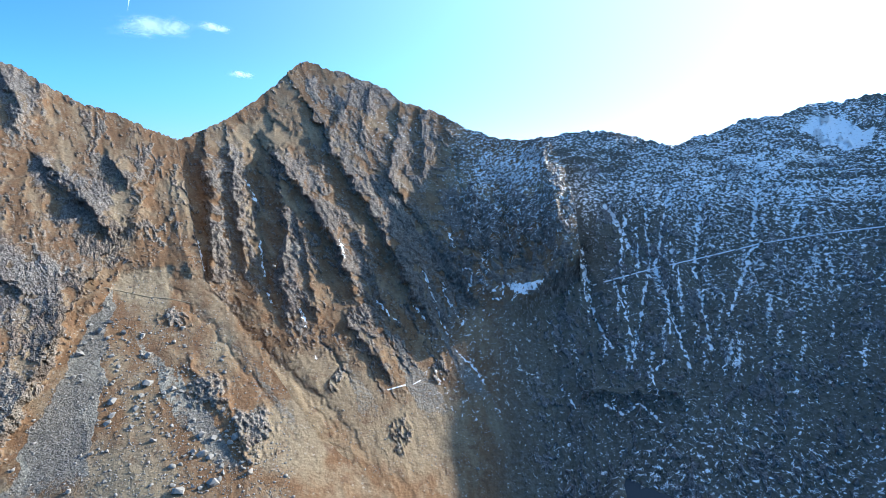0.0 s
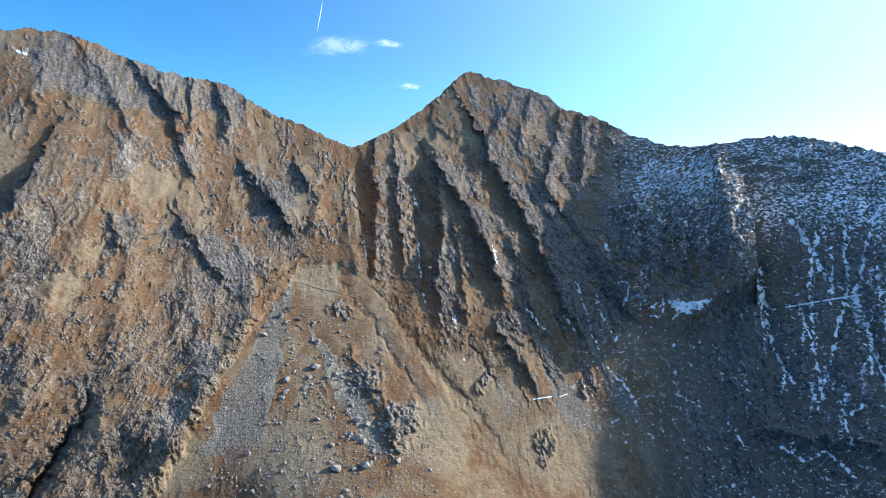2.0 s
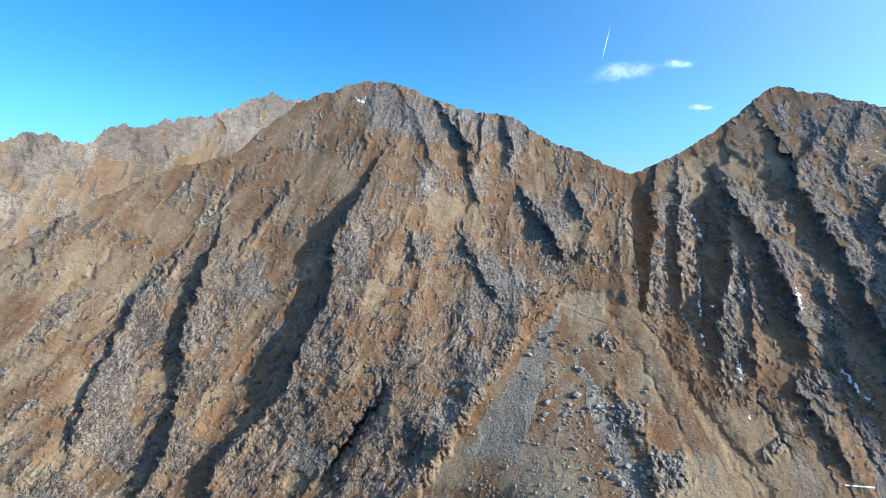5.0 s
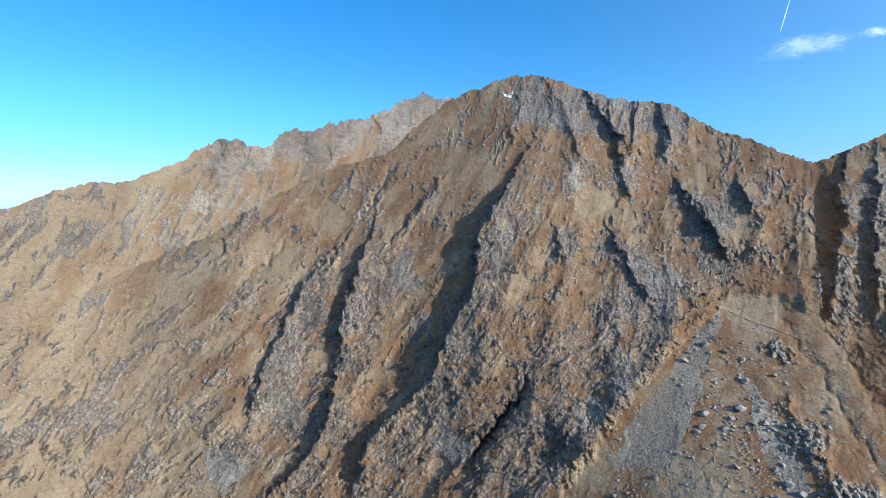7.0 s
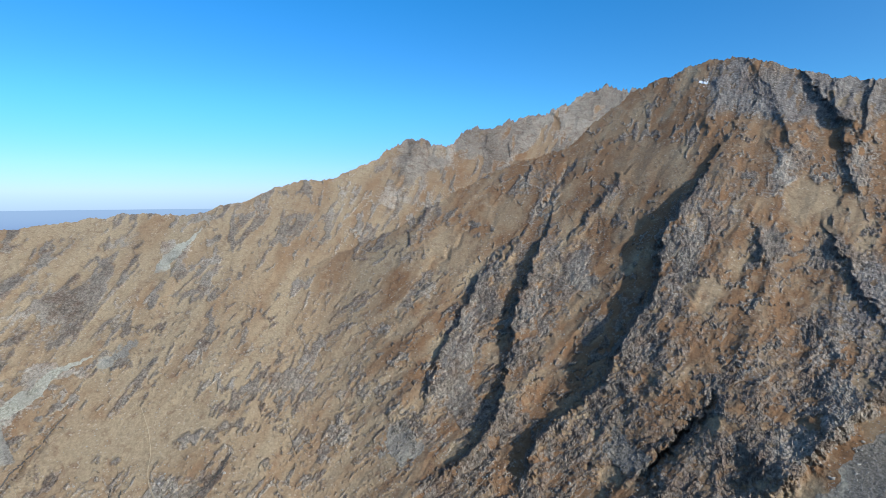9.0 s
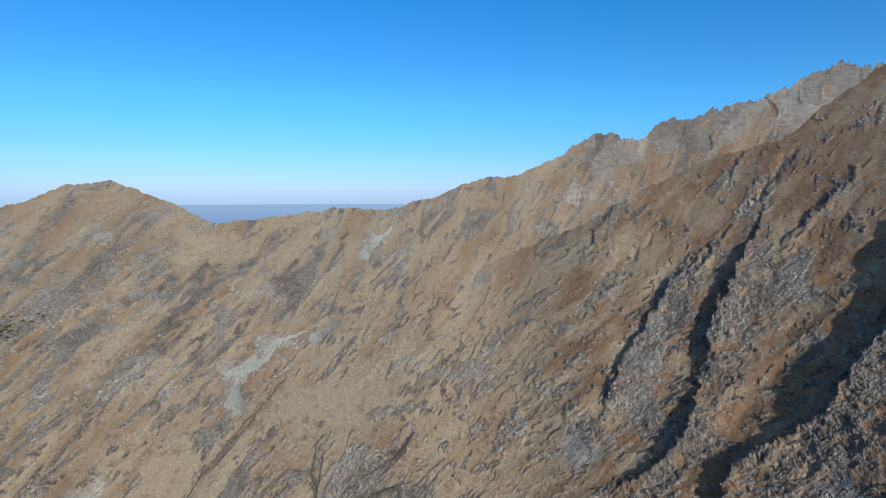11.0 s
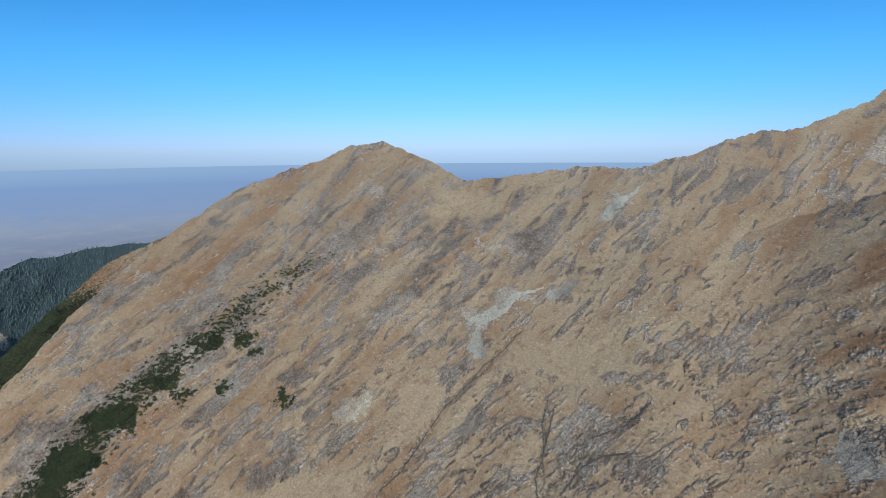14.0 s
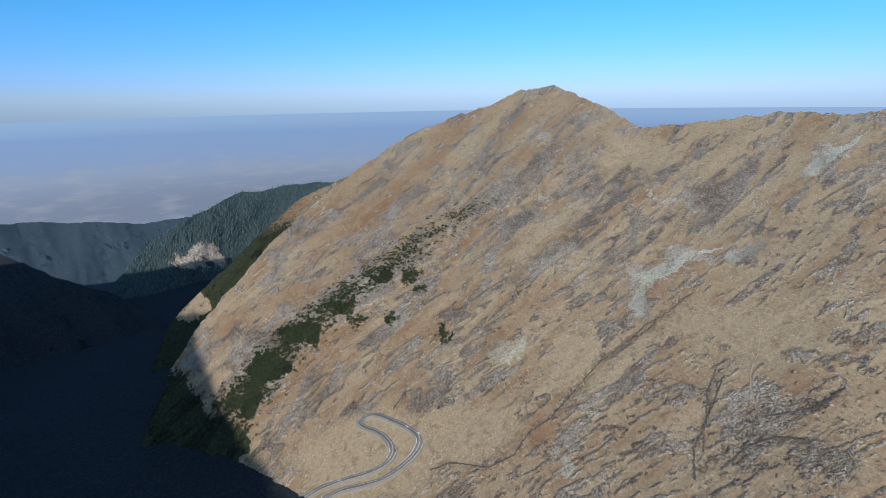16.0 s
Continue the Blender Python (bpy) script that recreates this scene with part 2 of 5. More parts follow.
def crags(x, y, octaves, seed, gain=0.56):
    """Sharp broken ridges, rougher where they stand high: about 0 to 2."""
    out, amp, f, weight = 0.0, 1.0, 1.0, 1.0
    for o in range(octaves):
        n = np.clip(1 - 1.7 * np.abs(rolls(x * f + 3.1 * o, y * f, seed + o)), 0, 1) ** 1.6 * weight
        out = out + amp * n
        weight = np.clip(0.25 + 1.5 * n, 0, 1)
        amp, f = amp * gain, f * 2.11
    return out


def relief(sheet, az, el):
    """Metres towards the valley (positive) by which ribs, gullies and crags stand out, and the crag mask."""
    seed = sheet["seed"]
    lean = sum(table(sheet["lean"], az + s) for s in (-5, -2.5, 0, 2.5, 5)) / 5
    v = az - lean * (el - sheet.get("hinge", -12))
    u = v + 0.4 * fbm(az / 4.0, el / 4.0, 3, seed + 5, 0.45)
    v = v + 0.16 * fbm(az / 2.2, el / 2.2, 3, seed + 6, 0.5)
    far = sheet.get("stretch", 1.0)
    calm = sheet["calm"](az, el) if "calm" in sheet else 1.0
    ax = az + 0.45 * fbm(az / 1.3, el / 1.3, 5, seed + 90, 0.6)
    ay = el + 0.45 * fbm(az / 1.3 + 40, el / 1.3, 5, seed + 95, 0.6)
    wx = az + 1.3 * fbm(az / 3.2, el / 3.2, 5, seed + 90, 0.6)
    wy = el + 1.0 * fbm(az / 3.2 + 40, el / 3.2, 5, seed + 95, 0.6)
    out = np.zeros(az.shape)
    smooth = sheet["smooth"](ax, ay) if "smooth" in sheet else np.zeros(az.shape)
    for kind, a, e, rx, ry, k in sheet["patches"]:
        if kind == "meadow":
            smooth = np.maximum(smooth, 0.75 * k * blot(wx, wy, a, e, rx, ry))
    worn = 1 + 0.13 * fbm(az / 2.8, el / 2.8, 2, seed + 2)
    cut = np.zeros(az.shape)
    for amp, wl, wr, line in sheet["ribs"]:
        on = around(line, ax, ay, 5 * max(wl, wr))
        if not on.any():
            continue
        d, side, way = along(line, ax[on], ay[on])
        d = d / np.where(side > 0, wl, wr)
        out[on] += amp * worn[on] * (0.12 + 0.88 * step(1 - way, 0, 0.35)) * (1 - sheet.get("ease", 0.0) * smooth[on] * (amp > 0)) * np.exp(-d ** 1.1)
        if abs(amp) > 20 or wl < 0.4:
            cut[on] = np.maximum(cut[on], np.exp(-(d * 0.8) ** 2))
    if "apron" in sheet:
        out += sum(table(sheet["apron"], az + s) for s in (-4.5, -3, -1.5, 0, 1.5, 3, 4.5)) / 7 * np.clip(-el - 10, 0, 30) / 20
    rough = calm * (1 - 0.85 * smooth)
    coarse = sheet["coarse"] * rough
    out += coarse * 9 * ridged(u / 6.5, el / 16 + 3, 2, seed)
    out += coarse * 2.6 * (0.25 + step(fbm(az / 7, el / 6, 2, seed + 12), -0.35, 0.5)) * ridged(u / 2.1, el / (6 * far), 2, seed + 10, 0.5)
    # where the rock breaks through the turf
    form = crags(v / 1.5, el / (1.7 * far), 5, seed + 30)
    splits = crags(v / 0.6 + 0.25 * el, el / (0.75 * far), 3, seed + 36)
    crag = 1.0 * fbm(u / 3.4, el / (3.6 * far), 3, seed + 20) + 0.5 * fbm(u / 0.9, el / (1.3 * far), 3, seed + 25) + 0.8 * (form - 0.7)
    bits = facets(v / 0.45 + 0.12 * el, el / (0.7 * far), seed + 31)
    broken = crag + 0.3 * bits + 0.3 * (splits - 0.6)
    rock = step(broken + table(sheet["rocky"], az) - 0.56, -0.05, 0.3)
    rock = np.maximum(rock, 0.8 * cut * step(broken, -0.6, 0.1))
    for kind, a, e, rx, ry, k in sheet["patches"]:
        if kind == "rock":
            rock = np.maximum(rock, k * blot(wx, wy, a, e, rx, ry) * step(broken, -0.45, 0.2))
        elif kind in ("cliff", "slate"):
            rock = np.maximum(rock, k * blot(wx, wy, a, e, rx, ry) * step(broken, -0.9, -0.2))
        elif kind in ("scree", "meadow"):
            rock = rock * (1 - 0.9 * blot(wx, wy, a, e, rx, ry))
    for a, e, b, f, w, k in sheet.get("fans", ()):
        rock = rock * (1 - fan(wx, wy, a, e, b, f, w))
    # long thin clefts that follow the beds of the rock
    seam = step(-np.abs(rolls(v / 0.8, el / (6 * far), seed + 57)), -0.10, -0.01) * step(fbm(u / 2.4, el / 4, 3, seed + 58), -0.05, 0.35)
    seam = seam * sheet.get("seams", 1.0) * (1 - smooth)
    out -= sheet["fine"] * 2.4 * seam
    rock = np.maximum(rock, 0.6 * seam)
    loose = step(facets(v / 0.3 + el * 0.5, el / (0.22 * far), seed + 55) + 0.7 * fbm(u / 2.5, el / 3.5, 3, seed + 56), 0.66, 0.8)
    rock = np.maximum(rock, 0.55 * loose) * (1 - smooth)
    for kind, a, e, rx, ry, k in sheet["patches"]:
        if kind == "outcrop":   # bare blocks standing out of an even slope
            f = k * blot(wx, wy, a, e, rx, ry)
            rock, smooth = np.maximum(rock, f * step(broken, -0.5, 0.1)), smooth * (1 - f)
            out += f * (3 + 2.2 * (splits - 0.6) + 1.4 * bits)
    jut = 1.9 * (form - 0.75) + 1.7 * (splits - 0.6) + 0.9 * bits + 0.8 * facets(v / 0.26 - 0.3 * el, el / 0.36, seed + 38) + 0.5 * facets(az / 0.2 + el, el / 0.19, seed + 40)
    turf = 0.9 * fbm(u / 1.6, el / (2.4 * far), 3, seed + 43, 0.55) + 0.3 * fbm(az / 0.45, el / 0.45, 3, seed + 44, 0.6)
    out += 0.6 * smooth * (0.2 + step(fbm(az / 3, el / 3, 3, seed + 46), -0.2, 0.6)) * (crags(u / 1.3, el / 6.0, 4, seed + 47) - 0.7)   # shallow runnels down the turf
    out += sheet["fine"] * (1.8 * rock + jut * (0.05 + 0.95 * rock) * (1 - 0.6 * smooth) + turf)
    return out, rock, u, wx, wy


def sheet_range(sheet, az, el):
    rho = plane_range(sheet, az, el)
    out, rock, u, wx, wy = relief(sheet, az, el)
    rho = rho - out * sheet.get("scale", 1.0)
    if "floor" in sheet:
        rho = sheet["floor"](az, el, rho)
    beyond = None
    if "join" in sheet:
        other, w = sheet["join"](az, el)
        on = np.any(w.reshape(len(w), -1) > 0, 1)   # only where the neighbour takes over
        beyond = relief(other, az[on], el[on])
        back = plane_range(other, az[on], el[on]) - beyond[0]
        rho[on] = rho[on] * (1 - w[on]) + (back + 4) * w[on]
        beyond = (other, w[on], on, beyond[1:])
    return rho, rock, u, wx, wy, beyond


def grid_mesh(name, pts, cols, rows, covers):
    me = bpy.data.meshes.new(name)
    idx = np.arange(cols * rows).reshape(cols, rows)
    quads = np.stack([idx[:-1, :-1], idx[:-1, 1:], idx[1:, 1:], idx[1:, :-1]], -1).reshape(-1, 4)
    flat = pts.reshape(-1, 3)
    empty = np.all(flat[quads[:, 0]] == flat[quads[:, 1]], 1) & np.all(flat[quads[:, 2]] == flat[quads[:, 3]], 1)
    quads = quads[~empty]
    me.vertices.add(cols * rows)
    me.vertices.foreach_set("co", pts.reshape(-1).astype(np.float32))
    me.loops.add(quads.size)
    me.loops.foreach_set("vertex_index", quads.reshape(-1).astype(np.int32))
    me.polygons.add(len(quads))
    me.polygons.foreach_set("loop_start", np.arange(0, quads.size, 4, dtype=np.int32))
    bare = np.maximum(covers["cover"][..., 0], covers["cover"][..., 1]).reshape(-1) if "cover" in covers else np.zeros(cols * rows)
    me.polygons.foreach_set("use_smooth", bare[quads[:, 0]] < 0.5)
    me.update(calc_edges=True)
    for key, cover in covers.items():
        a = me.attributes.new(key, 'FLOAT_COLOR', 'POINT')
        full = np.ones((cols * rows, 4), np.float32)
        full[:, :cover.shape[-1]] = cover.reshape(-1, cover.shape[-1])
        a.data.foreach_set("color", full.reshape(-1))
    return me


def crest_of(sheet, az):
    seed = sheet["seed"]
    jag = table(sheet["jag"], az)
    return table(sheet["crest"], az) + jag * (0.32 * fbm(az / 1.3, az * 0 + 0.5, 3, seed + 60) + 0.14 * ridged(az / 0.33, az * 0 + 7.5, 3, seed + 65))


def covers(sheet, AZ, el, rho, rock, u, wx, wy):
    """Rock, scree, snow, shrub, hue and pale masks of a slope."""
    # steepness adds bare rock
    da = np.abs(np.gradient(rho, axis=0)) / (rho * radians(sheet["pitch"]))
    de = np.where(np.gradient(el, axis=1) > 0.02, np.gradient(rho, axis=1) / (rho * np.maximum(np.radians(np.gradient(el, axis=1)), 1e-5)), 2.0)
    steep = step(da, 1.2, 3.5) + step(0.9 - de, 0.2, 1.0) * 0.8
    rock = np.clip(rock + steep * sheet.get("bare", 0.8), 0, 1)
    scree, snow, shrub, pale = (np.zeros(AZ.shape) for _ in range(4))
    hue = np.clip(0.5 + sheet.get("tints", 0.9) * fbm(u / 3.6, el / (5 * sheet.get("stretch", 1.0)), 5, sheet["seed"] + 70, 0.6) + table(sheet["hue"], AZ), 0, 1)
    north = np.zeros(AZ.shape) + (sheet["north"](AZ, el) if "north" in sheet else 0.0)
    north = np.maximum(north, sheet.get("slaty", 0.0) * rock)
    if "ease" in sheet:
        hue = hue * (1 - 0.15 * sheet["smooth"](wx, wy))
    pale += np.clip(fbm(wx / 5, wy / 5, 3, sheet["seed"] + 75) * 0.7 + sheet.get("bright", 0.0), 0.0, 0.9)
    for kind, a, e, rx, ry, k in sheet["patches"]:
        f = k * blot(wx, wy, a, e, rx, ry)
        if kind == "scree":
            scree = np.maximum(scree, f)
        elif kind == "pale":
            pale, rock = np.maximum(pale, f), np.maximum(rock, 0.8 * f)
        elif kind == "snow":
            snow = np.maximum(snow, f)
        elif kind == "shrub":
            shrub = np.maximum(shrub, f)
        elif kind == "outcrop":
            pale = np.maximum(pale, 0.8 * f)
        elif kind == "slate":
            north = np.maximum(north, 0.65 * f)
        elif kind == "meadow":
            hue = hue * (1 - f)
    for a, e, b, f, w, k in sheet.get("fans", ()):
        scree = np.maximum(scree, k * fan(AZ + 0.4 * (wx - AZ), el + 0.4 * (wy - el), a, e, b, f, w))
    for line in sheet.get("drifts", ()):
        on = around(line, AZ, el, 1.2)
        x, y = AZ[on], el[on]
        if len(x):
            d, side, way = along(line, x + 0.22 * fbm(x / 0.6, y / 0.6, 4, 77, 0.6), y + 0.16 * fbm(x / 0.9, y / 0.9, 4, 78, 0.6))
            snow[on] = np.maximum(snow[on], (0.95 + 0.9 * fbm(x / 0.4, y / 0.5, 3, 79)) * np.exp(-(d / sheet.get("drifted", 0.12)) ** 2))
    if "snow" in sheet:
        snow = np.maximum(snow, sheet["snow"](AZ, el, rho, u))
    if "shrub" in sheet:
        shrub = np.maximum(shrub, sheet["shrub"](AZ, el, u, wx, wy))
    return [rock, scree, snow, shrub, hue, pale, north]


def build_mountain(sheet, mat, label):
    fine = sheet["pitch"]
    az = np.arange(sheet["az"][0], sheet["az"][1] + fine, fine)
    top = crest_of(sheet, az)
    el0 = sheet["base"]
    levels = np.concatenate([np.linspace(-66, el0, 9)[:-1], np.arange(el0, top.max() + fine, fine)])
    el = np.minimum(levels[None], top[:, None])
    AZ = np.repeat(az[:, None], el.shape[1], 1)
    rho, rock, u, wx, wy, beyond = sheet_range(sheet, AZ, el)
    pts = place(AZ, el, rho)
    fields = covers(sheet, AZ, el, rho, rock, u, wx, wy)
    if beyond:
        other, w, on, rest = beyond
        for f, g in zip(fields, covers(other, AZ[on], el[on], rho[on], *rest)):
            f[on] = f[on] * (1 - w) + g * w
    rock, scree, snow, shrub, hue, pale, north = fields
    # the far side falls away behind the crest
    crest_r = (rho * np.cos(np.radians(el)))[:, -1]
    t = np.array([6, 18, 45, 100, 200, 350, 520, 700.0])
    rb = crest_r[:, None] + t[None]
    zb = pts[:, -1, 2][:, None] - 0.62 * t[None] - 4
    a = np.radians(az)[:, None]
    back = np.stack([-np.sin(a) * rb, np.cos(a) * rb, zb], -1)
    pts = np.concatenate([pts, back], 1)
    ext = lambda g: np.concatenate([g, np.repeat(g[:, -1:], len(t), 1)], 1)
    cover = np.stack([ext(rock), ext(scree), ext(snow)], -1)
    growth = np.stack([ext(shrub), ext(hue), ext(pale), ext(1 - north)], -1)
    me = grid_mesh("mountain", pts, pts.shape[0], pts.shape[1], {"cover": cover, "growth": growth})
    me.materials.append(mat)
    return tagged(new("mountain", me), label, "mountain")

# ---- the mountains round the drone: crest (az, el), shore and grade by az ----
# pale slabs that break the grass where the bowl meets the great slope
SLABS = [
    ("outcrop", 94.9, -18.9, 1.6, 0.6, 0.9), ("outcrop", 93.0, -24.0, 0.7, 1.4, 0.9), ("outcrop", 88.8, -24.1, 1.3, 0.9, 0.9), ("outcrop", 104.7, -27.2, 1.5, 0.9, 0.9),
    ("outcrop", 113.1, -28.9, 1.3, 1.1, 0.85), ("outcrop", 82.6, -22.3, 1.3, 1.2, 0.9), ("outcrop", 100.4, -22.2, 1.2, 0.6, 0.8), ("outcrop", 79.7, -10.8, 0.9, 0.6, 0.9),
    ("outcrop", 84.4, -14.4, 1.3, 0.7, 0.8), ("outcrop", 85.5, -19.7, 1.5, 0.6, 0.7), ("outcrop", 81.5, -17.2, 1.2, 0.7, 0.8), ("outcrop", 109.7, -23.9, 0.9, 0.5, 0.7),
    ("outcrop", 106.4, -31.7, 2.0, 0.9, 0.9), ("outcrop", 100.2, -31.1, 2.2, 1.2, 0.9), ("outcrop", 102.2, -23.2, 1.4, 1.0, 0.9), ("outcrop", 117.3, -28.8, 2.2, 0.7, 0.7),
    ("outcrop", 98.2, -15.3, 1.1, 0.4, 0.6), ("outcrop", 77.6, -19.2, 1.0, 1.6, 0.9), ("outcrop", 117.8, -27.3, 0.9, 1.2, 0.7), ("outcrop", 90.5, -26.9, 0.8, 0.6, 0.7)]
FAR_BOWL = dict(
    seed=400, bright=0.42, slaty=0.12, tints=0.55, seams=0.15, fans=[(109.8, -13.4, 118.6, -18.4, 1.6, 1.0), (118.0, -17.4, 117.4, -22.0, 1.2, 0.9), (116.9, -17.6, 118.7, -21.6, 0.9, 0.8), (100.5, -2.1, 105.0, -7.4, 0.9, 1.0)], hinge=-20, stretch=1.5, calm=lambda az, el: (0.6 - 0.3 * step(-el, 14, 20) * step(-az, -135, -125)) * (1 - 0.7 * blot(az, el, 148, -36, 9, 4.5)), az=(56, 177), base=-46, pitch=0.11, coarse=0.8, fine=0.6, jag=[(56, 1.5), (82, 1.3), (88, 0.6), (120, 0.5), (126, 0.6), (170, 0.5)],
    crest=[(56, 8), (58.8, 9.6), (61.2, 10.3), (62.9, 9.6), (66.9, 7.9), (70.9, 7.0), (75.3, 6.1), (76.2, 4.9), (78.7, 4.8), (80.8, 5.5),
           (83.1, 4.2), (85.1, 3.1), (88.6, 1.3), (92.7, 1.1), (97.4, -1.0), (102.6, -2.3), (106.7, -2.0), (113.2, -2.8), (119.0, -3.5),
           (124.0, -0.9), (127.6, 0.6), (131.3, 0.1), (134.2, -1.4), (137.0, -2.1), (142.3, -4.0), (147.1, -7.0), (152.1, -10.5),
           (156.9, -14.1), (160.7, -17.7), (165.0, -21.4), (168, -24.8), (172, -31), (175, -38), (177, -45)],
    shore=[(56, 1760), (80, 1560), (98, 1430), (118, 1610), (135, 1715), (147, 1850), (157, 2000), (165, 2200), (170, 2300)],
    grade=[(56, 0.52), (98, 0.5), (140, 0.488), (170, 0.49)],
    lean=[(60, -0.3), (90, -0.6), (115, -0.95), (140, -1.25), (170, -1.4)],
    rocky=[(56, 0.2), (88, 0.05), (114, 0.1), (125, 0.18), (145, 0.28), (170, 0.3)], hue=[(56, 0.25), (76, 0.1), (90, -0.15), (105, -0.4), (120, -0.25), (140, -0.05), (170, 0.0)],
    ribs=[
        (-9, 0.14, 0.14, [113.0, -18.9, 115.6, -21.5, 118.4, -24.1, 121.7, -26.8, 125.0, -30.8, 128.9, -34.0, 130.7, -36.3]),
        (22, 2.0, 2.0, [124.9, -6.6, 135.8, -11.6, 144.2, -16.8, 152.7, -21.0, 160.5, -25.3]),
        (16, 0.6, 2.5, [114.4, -6.3, 124.2, -13.3, 130.5, -18.2]),
        (12, 0.8, 2.5, [119.0, -9.5, 127.5, -16.6, 137.6, -23.0]),
        (-8, 0.15, 0.15, [110.1, -25.7, 110.4, -30.5, 110.8, -35.6]),
        (-7, 0.2, 0.2, [99.5, -24.7, 101.9, -27.2, 105.2, -28.8]), (-9, 0.15, 0.2, [110.3, -34.6, 107.9, -32.1, 105.6, -30.5, 102.8, -29.7]), (-8, 0.15, 0.2, [106.8, -29.3, 103.7, -27.3, 102.0, -26.3]), (-7, 0.15, 0.2, [99.9, -21.2, 97.5, -19.6]),
        (-7, 0.2, 0.2, [101.7, -29.7, 106.2, -31.5, 108.4, -34.3]),
        (-18, 1.5, 1.5, [120.2, -6.0, 123.1, -10.7, 125.6, -15.4]),
        (8, 0.4, 0.8, [100.5, -2.8, 103.7, -6.3, 106.7, -12.9]),
        (22, 1.0, 1.5, [80.9, 5.2, 81.3, 2.7, 83.0, -1.0]),
        (-18, 0.5, 0.5, [79.1, 4.9, 78.5, 2.6]),
        (-14, 0.4, 0.4, [82.3, -0.5, 83.2, -2.3]),
        (-14, 0.5, 0.5, [75.7, 5.4, 76.1, 3.0]),
        (22, 0.25, 0.9, [66.4, 8.4, 65.2, 5.9]), (18, 0.25, 0.8, [69.8, 5.9, 70.9, 3.7]), (20, 0.25, 0.9, [73.2, 6.7, 73.0, 3.4]), (18, 0.25, 0.8, [80.5, 5.4, 81.0, 2.5]), (16, 0.25, 0.8, [63.4, 9.4, 64.1, 6.4]),
        (18, 0.25, 0.8, [61.7, 10.3, 62.9, 7.0]), (14, 0.25, 0.7, [59.9, 10.3, 59.5, 8.1]), (12, 0.25, 0.8, [68.2, 7.7, 68.2, 5.5])],
    patches=[
        *SLABS, ("scree", 131.5, -26.2, 2.8, 1.0, 0.5), ("scree", 109.2, -14.4, 1.6, 0.7, 0.7), ("scree", 124.9, -37.1, 1.7, 1.3, 0.6),
        ("pale", 113.5, -15.6, 2.4, 0.8, 0.9), ("pale", 117.8, -17.8, 2.2, 1.0, 0.9), ("pale", 104.2, -5.4, 0.8, 1.0, 1), ("pale", 128.4, -4.2, 1.2, 0.7, 0.8), ("pale", 83.0, -0.5, 2.2, 1.2, 0.8),
        # shrub cover at az 164.5 and 169 darkens the slope to deepen its shadow
        ("cliff", 63, 8.4, 7, 2.6, 0.95), ("cliff", 72, 5.8, 6, 1.9, 0.85), ("cliff", 79.5, 3.6, 3.5, 1.7, 0.95), ("pale", 79, 3.0, 3, 1.2, 0.6), ("rock", 81.5, 1.5, 3, 3, 0.8), ("shrub", 146, -18.2, 1.6, 0.7, 0.7), ("shrub", 150, -20.8, 2.3, 0.9, 0.75), ("shrub", 154.5, -23.6, 2.6, 1.3, 0.85), ("shrub", 158.5, -26.6, 2.6, 1.6, 0.95), ("shrub", 161.5, -29.0, 2.0, 1.5, 0.95), ("shrub", 169, -33, 5, 9, 0.8), ("shrub", 164.5, -32.5, 2.5, 2.5, 0.8), ("shrub", 142, -16.2, 1.6, 0.5, 0.55), ("shrub", 142.6, -18.6, 0.8, 0.8, 0.6), ("shrub", 145, -22.8, 0.7, 0.6, 0.6), ("shrub", 139.2, -24.6, 0.5, 0.7, 0.6), ("outcrop", 139.0, -31.5, 1.1, 0.9, 0.9), ("meadow", 148, -36, 9, 4, 1), ("meadow", 136, -34, 6, 3, 0.9), ("meadow", 119, -6, 4, 1.5, 1), ("meadow", 108, -22, 7, 2.5, 1), ("meadow", 124, -27, 3, 3, 0.8),
        ("rock", 123.3, -9.4, 3.4, 1.5, 0.8), ("rock", 115.3, -9.2, 3.5, 1.5, 0.8), ("rock", 129.0, -11.0, 2.4, 1.6, 0.8), ("rock", 110.5, -9.0, 2.4, 1.2, 0.7), ("rock", 105.8, -28.5, 4, 2.5, 0.9), ("rock", 123.8, -17, 3.5, 2.5, 0.8), ("rock", 131, -13, 3, 2.5, 0.8), ("rock", 140, -31, 3, 2, 0.8), ("rock", 112, -10, 5, 3, 0.75)],
)
